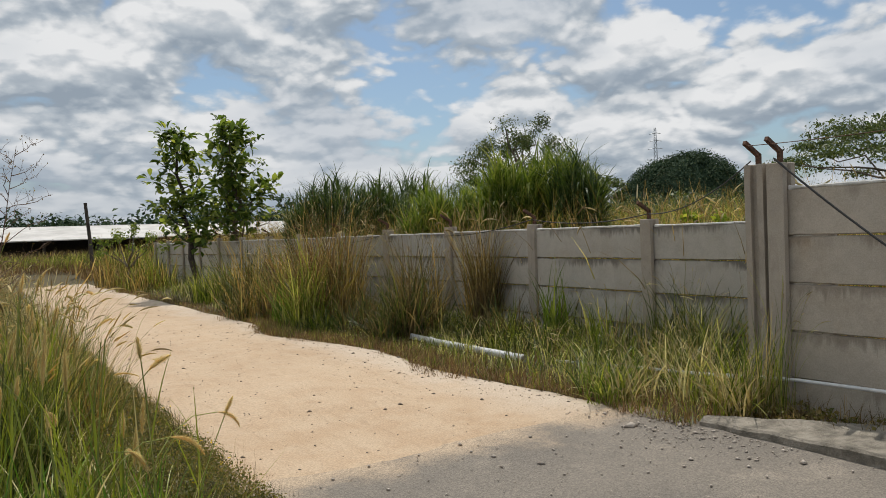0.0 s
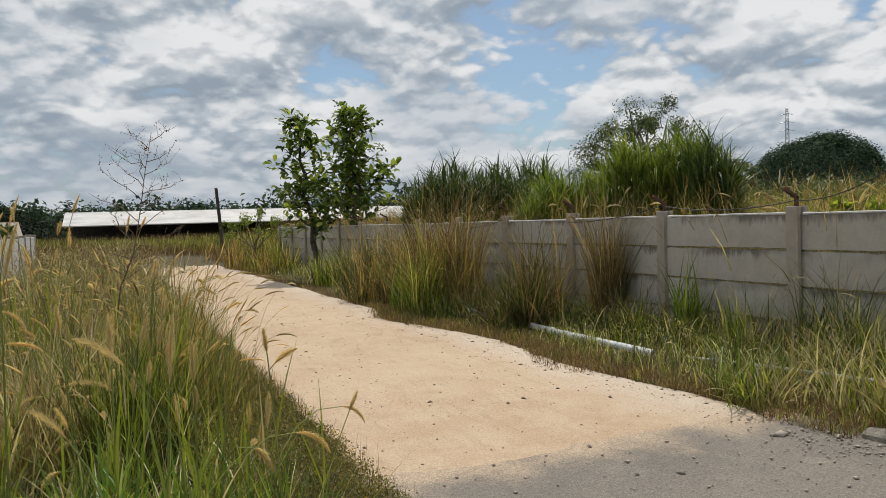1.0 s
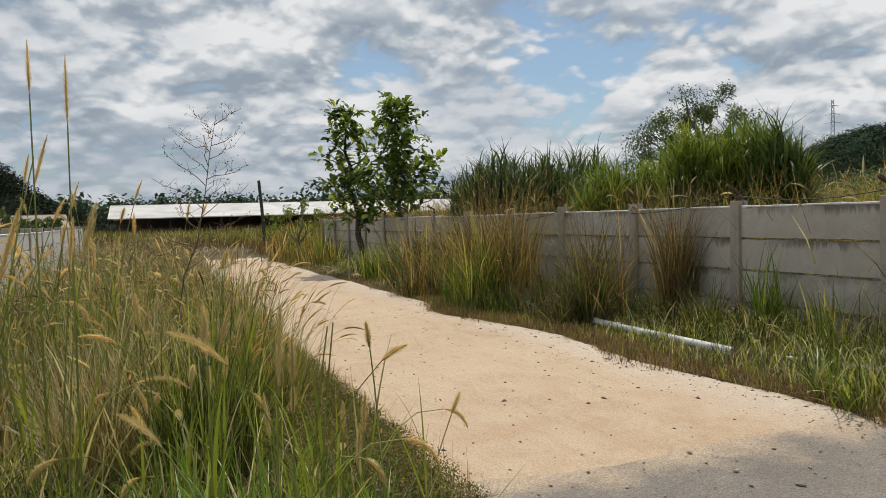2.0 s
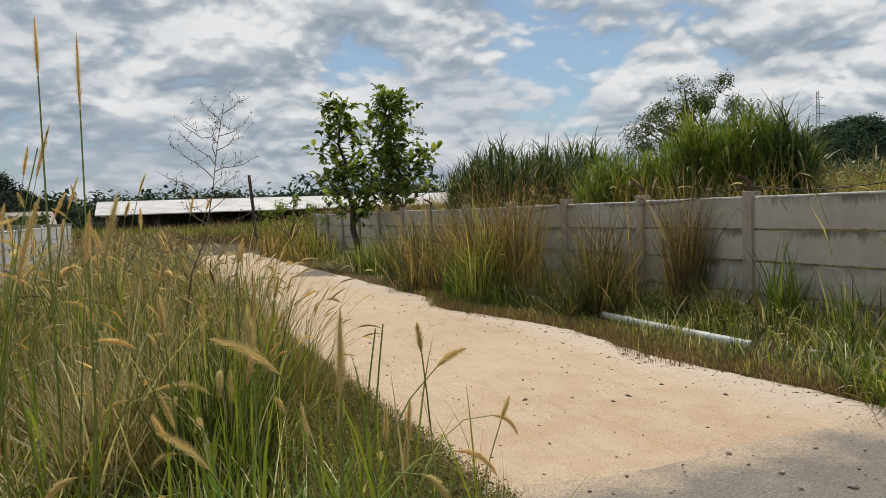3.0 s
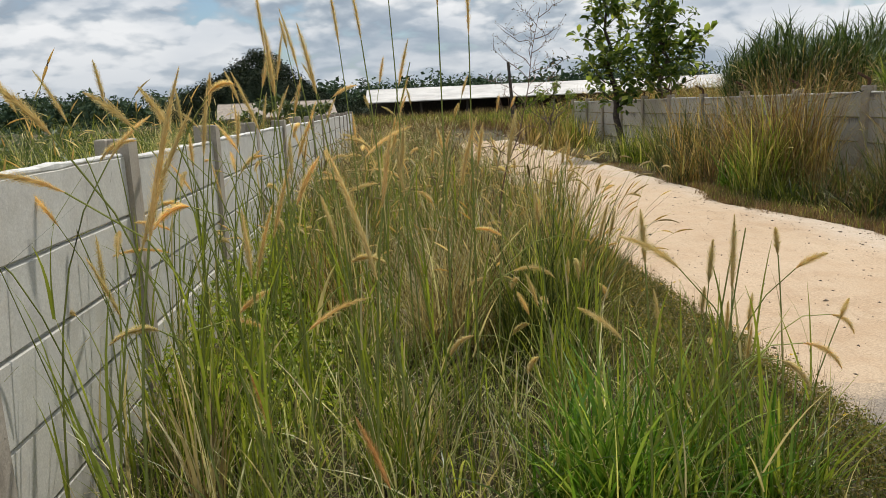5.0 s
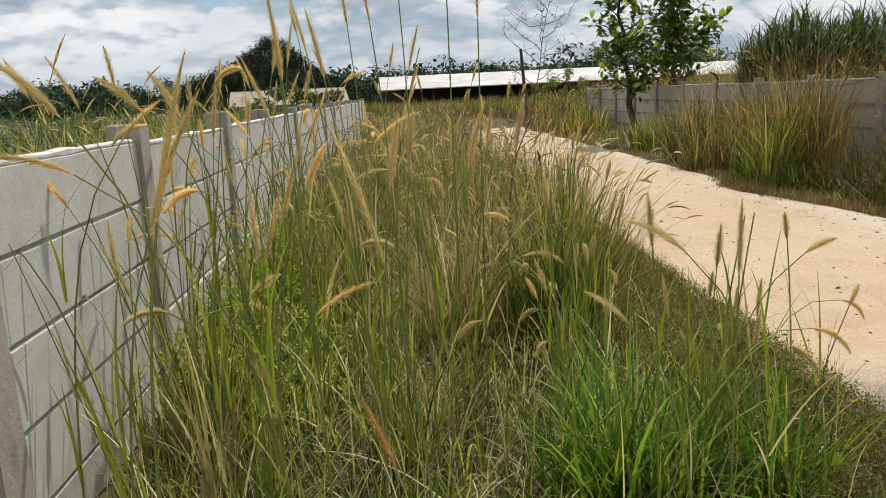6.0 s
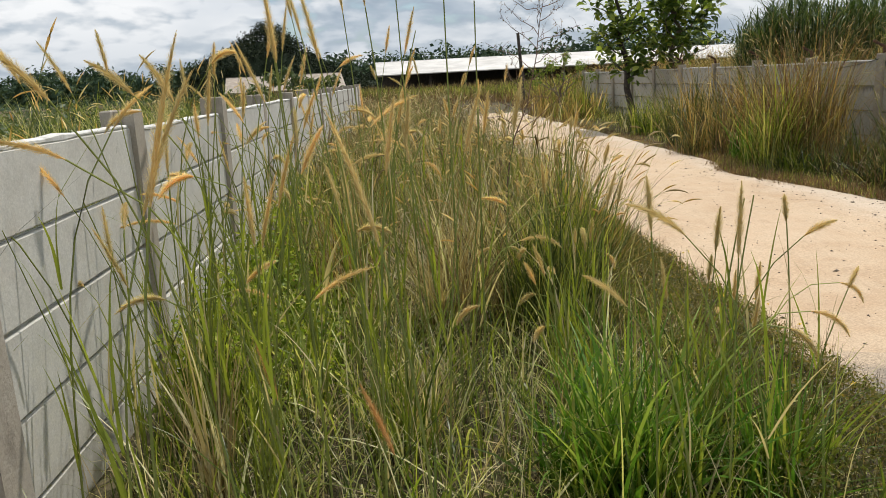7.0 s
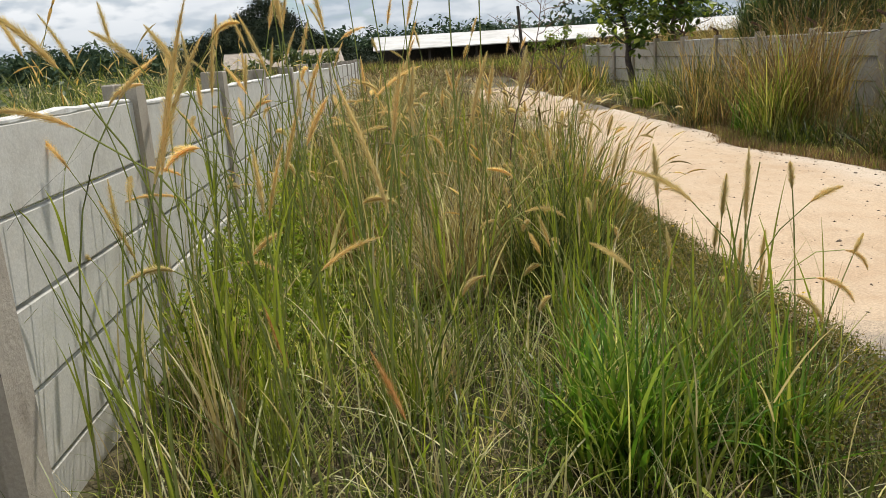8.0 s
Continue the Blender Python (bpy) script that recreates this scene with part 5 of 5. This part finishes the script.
for i, (x, y, n, tall, share) in enumerate(WALL_BUNCHES + TRACK_BUNCHES):
    stems = []
    for q in range(n):
        a, r = bunch_rng.uniform(0, 6.28), bunch_rng.uniform(0, 0.11)
        arch = bunch_rng.random() < 0.45
        stems.append((math.cos(a) * r, math.sin(a) * r, tall * bunch_rng.uniform(0.6, 1.12), a, bunch_rng.uniform(0.02, 0.24), bunch_rng.uniform(0.5, 1.4) if arch else bunch_rng.uniform(0.0, 0.25),
                      bunch_rng.uniform(*((0.2, 0.36) if x < -8.3 else (0.13, 0.22))) if bunch_rng.random() < share else 0.0))
    grass_plant((x, y), stems, 300 + i, "bunch of tall green grass stems with golden seed heads" if share > 0.55 else "bunch of tall green grass stems with few seed heads", 0.022 if x < -8.3 else 0.019)


# ---- pole, pipes, slab, dry shrub, small things ----
pole = tagged(new("pole", tube("pole", [(-1.75, 35.0, 0.2), (-1.85, 35.0, 2.2), (-1.98, 35.0, 4.0)], [0.10, 0.09, 0.08], DARK_WOOD, 8)), "dark leaning timber pole beside the track", "pole")


def make_pipe(points, r, label):
    pts = np.array(points)
    s = np.linspace(0, len(pts) - 1, 12)
    line = np.stack([np.interp(s, np.arange(len(pts)), pts[:, c]) for c in range(3)], -1)
    pipe = thing("pipe")
    part("tube", tube("tube", line, np.full(12, r), PVC, 10), None, pipe)
    mid = line[5]
    way = (line[6] - line[5]) / np.linalg.norm(line[6] - line[5])
    part("coupling", tube("coupling", [mid - way * 0.05, mid + way * 0.05], [r * 1.25, r * 1.25], PVC, 10), None, pipe)
    tagged(pipe, label, "pipe")


make_pipe([(-1.38, 4.0, 0.06), (-1.45, 3.2, 0.06), (-1.47, 0.9, 0.06)], 0.05, "thick white plastic pipe lying in the verge grass")
make_pipe([(-1.30, 0.5, 0.06), (-1.08, -0.7, 0.10), (-1.28, -1.9, 0.20), (-1.46, -2.8, 0.32), (-1.46, -3.8, 0.34), (-1.46, -8.0, 0.36)], 0.017, "thin white plastic pipe along the tall wall foot")


def make_slab():
    """A broken concrete kerb slab that tapers to a point."""
    rng = random.Random(5)
    bm = bmesh.new()
    n = 26
    rows = []
    for i in range(n):
        y = -2.62 - i * 0.22
        w = min(1.0, 0.12 + i * 0.14)
        x0 = -2.40 + rng.uniform(-0.02, 0.02)
        x1 = x0 + 0.86 * w
        z = 0.055 + 0.04 * min(1, i / 5) + rng.uniform(-0.008, 0.008)
        rows.append([bm.verts.new(p) for p in ((x0 - 0.01, y, -0.02), (x0, y, z - 0.02), (x0 + 0.025, y, z), ((x0 + x1) / 2, y, z + rng.uniform(0, 0.02)), (x1, y, z + 0.02), (x1, y, -0.02))])
    for a, b in zip(rows, rows[1:]):
        for j in range(5):
            bm.faces.new((a[j], a[j + 1], b[j + 1], b[j]))
    bm.faces.new(rows[0])
    bm.faces.new(reversed(rows[-1]))
    bmesh.ops.recalc_face_normals(bm, faces=bm.faces)
    me = bpy.data.meshes.new("kerb_slab")
    bm.to_mesh(me)
    bm.free()
    me.materials.append(SLAB)
    tagged(new("kerb_slab", me), "rough broken concrete kerb slab along the apron", "kerb")


make_slab()


def pebbles(name, n, places, size, seed, label, mat):
    rng = np.random.default_rng(seed)
    cube = np.array([(1, 0, 0), (0, 1, 0), (-1, 0, 0), (0, -1, 0), (0, 0, 1), (0, 0, -0.6)])
    tri = np.array([(0, 1, 4), (1, 2, 4), (2, 3, 4), (3, 0, 4), (1, 0, 5), (2, 1, 5), (3, 2, 5), (0, 3, 5)])
    at = places(rng, n)
    s = size * rng.lognormal(0, 0.55, n)
    a = rng.uniform(0, 6.28, n)
    v = cube[None] * rng.uniform(0.6, 1.3, (n, 6, 1)) * s[:, None, None] * np.array([1, 0.75, 0.55])
    x, y = v[..., 0] * np.cos(a)[:, None] - v[..., 1] * np.sin(a)[:, None], v[..., 0] * np.sin(a)[:, None] + v[..., 1] * np.cos(a)[:, None]
    v = np.stack([x, y, v[..., 2]], -1) + at[:, None]
    f = tri[None] + 6 * np.arange(n)[:, None, None]
    tagged(new(name, raw(name, v.reshape(-1, 3), f.reshape(-1, 3), [mat])), label, "pebbles", kind="stuff")


def on_road(rng, n):
    y = np.concatenate([rng.uniform(-1.6, 9, n - n // 4), rng.uniform(9, 30, n // 4)])
    s = rng.uniform(0.03, 0.97, n)
    s[: n // 3] = 1 - np.abs(rng.normal(0, 0.13, n // 3))
    s = np.clip(s, 0.02, 0.98)
    return np.array([(left_edge(v) + (right_edge(v) - left_edge(v)) * t, v, road_height(left_edge(v) + (right_edge(v) - left_edge(v)) * t, v, t) + 0.002) for v, t in zip(y, s)])


def on_apron(rng, n):
    x, y = rng.uniform(-6.0, -2.35, n), rng.uniform(-5.5, -1.7, n)
    x[: n // 2] = -2.45 - np.abs(rng.normal(0, 0.35, n // 2))
    y[: n // 2] = -2.6 + rng.normal(0, 0.5, n // 2)
    return np.stack([x, y, np.full(n, 0.014)], -1)


pebbles("pebbles", 1300, on_road, 0.009, 301, "small dark stones and crumbs on the sand", STONE)
pebbles("pebbles", 750, on_apron, 0.010, 302, "loose gravel on the asphalt by the kerb", GRAVEL)


def road_litter():
    rng = np.random.default_rng(303)
    p = on_road(rng, 900)
    p[:, 2] += 0.004
    v, f = blades(rng, p, rng.uniform(0.03, 0.12, 900), 0.005, 0.0, 0.3, 3)
    # laid flat on the sand
    mid = np.repeat(p, 8, 0)
    d = v - mid
    a = np.repeat(rng.uniform(0, 6.28, 900), 8)
    v = mid + np.stack([d[:, 2] * np.cos(a) - d[:, 0] * np.sin(a), d[:, 2] * np.sin(a) + d[:, 0] * np.cos(a), np.abs(d[:, 1]) * 0.4], -1)
    stuff("straw_litter", [(v, f)], [BROWN_BLADE], "bits of dead straw scattered on the sand", "litter")


road_litter()


def dry_shrub():
    """A tall bare weed with thin twigs and a few tiny leaves."""
    rng = np.random.default_rng(401)
    shrub = thing("dry_shrub", (-7.85, 0.95, 0))
    stem = limb_points(rng, (0, 0, 0), (0.55, -0.35, 2.68), 9, 0.02)
    part("stem", tube("stem", stem, np.linspace(0.011, 0.002, 9), TWIG, 5), None, shrub)
    cs = []
    for i in range(22):
        f = 0.52 + 0.47 * i / 22
        k = np.array([np.interp(f, np.linspace(0, 1, 9), stem[:, c]) for c in range(3)])
        a = i * 2.4
        reach = 0.75 * (1.15 - f) + 0.1
        end = k + np.array([math.cos(a) * reach, math.sin(a) * reach * 0.8, reach * rng.uniform(0.3, 0.7)])
        line = limb_points(rng, k, end, 6, 0.05)
        part("twig", tube("twig", line, np.linspace(0.004, 0.0015, 6), TWIG, 4), None, shrub)
        for q in range(5):
            s = rng.uniform(0.3, 1.0)
            b = k + (end - k) * s
            e = b + np.array([rng.normal(0, 0.07), rng.normal(0, 0.07), rng.uniform(0.03, 0.12)])
            part("twig", tube("twig", [b, (b + e) / 2 + rng.normal(0, 0.01, 3), e], [0.002, 0.0015, 0.001], TWIG, 3), None, shrub)
            cs += [b, e]
    cs = np.array(cs)
    tagged(part("leaf_mass", raw("leaf_mass", *leaf_cards(rng, cs, np.full(len(cs), 0.02), 2, 0.017, 0.9), [BROWN_BLADE]), None, shrub), kind="stuff")
    tagged(shrub, "tall thin reddish weed with bare fine twigs", "shrub")


dry_shrub()


def old_house(az, dist, wide, tall, seed, label):
    p = from_start(az, dist)
    house = thing("house", (p[0], p[1], 0), -az)
    bm = bmesh.new()
    box(bm, (wide, 5, tall), (0, 0, tall / 2 - 0.1))
    part("wall", bm, OLD_ROOF, house)
    for side in (-1, 1):
        bm = bmesh.new()
        box(bm, (wide + 0.8, 3.3, 0.09), (0, side * 1.5, tall + 0.35), Matrix.Rotation(radians(-side * 17), 4, "X"))
        part("roof", bm, OLD_ROOF, house, "faded brown roof slope")
    for i in range(int(wide / 2)):
        bm = bmesh.new()
        box(bm, (0.8, 0.06, 0.9), (-wide / 2 + 1 + i * 2, -2.52, tall * 0.55), bevel=0.01)
        part("window", bm, DARK_WOOD, house)
    tagged(house, label, "house")


old_house(-8.8, 52.5, 6.6, 1.75, 1, "low grey house with faded brown roof beyond the wall")


def left_bushes():
    rng = np.random.default_rng(411)
    m = 170
    c = scatter(rng, m, -32, -11.4, 3, 30, 0.5)
    c[:, 2] = rng.uniform(0.3, 1.5, m)
    stuff("bushes", [leaf_cards(rng, c, rng.uniform(0.4, 0.9, m), 170, 0.13, 0.8, shell=0.3)], [TREE_LEAF], "dark green scrub behind the pale wall", "bushes")


left_bushes()


def wall_foot_litter():
    """Dead leaves, straw and dark weeds between the kerb and the tall wall."""
    rng = np.random.default_rng(421)
    p = scatter(rng, 2600, -1.95, -1.3, -8, -2.5, 0.0)
    low = blades(rng, p, rng.uniform(0.06, 0.3, len(p)), 0.008, 0.9, 1.2, 4)
    c = scatter(rng, 160, -1.9, -1.35, -8, -2.6, 0.05)
    stuff("wall_foot_weeds", [low, leaf_cards(rng, c, np.full(160, 0.12), 14, 0.06, 0.7)], [BROWN_BLADE, WEED_LEAF], "dead brown weeds and leaves at the tall wall foot", "weeds")


wall_foot_litter()


def track_edge_litter():
    """Dead runners, leaves and crumbs of soil that creep onto the sandy track."""
    rng = np.random.default_rng(431)
    n = 9000
    p = scatter(rng, n, -3.3, -1.6, -1.2, 26, 0.012)
    p[: n // 2, 1] = rng.uniform(-1.2, 9, n // 2)
    spread = np.array([0.12 + 0.45 * max(0.0, uneven(5, y, 1.3, 2.0) + 0.15) for y in p[:, 1]])
    p[:, 0] = np.array([right_edge(y) for y in p[:, 1]]) + 0.2 - (spread + 0.2) * rng.uniform(0, 1, n) ** 1.6
    p[:, 2] = [road_height(x, y, 0.98) + 0.006 for x, y in p[:, :2]]
    run = blades(rng, p, rng.uniform(0.04, 0.16, n), 0.007, 1.3, 0.5, 4)
    c = p[rng.integers(0, n, 500)] + rng.normal(0, 0.05, (500, 3)) * (1, 1, 0)
    stuff("track_edge_litter", [run, leaf_cards(rng, c, np.full(500, 0.03), 5, 0.03, 0.2)], [MAT_BLADE, BROWN_BLADE], "dead brown runners and leaves along the sandy track edge", "litter")


track_edge_litter()
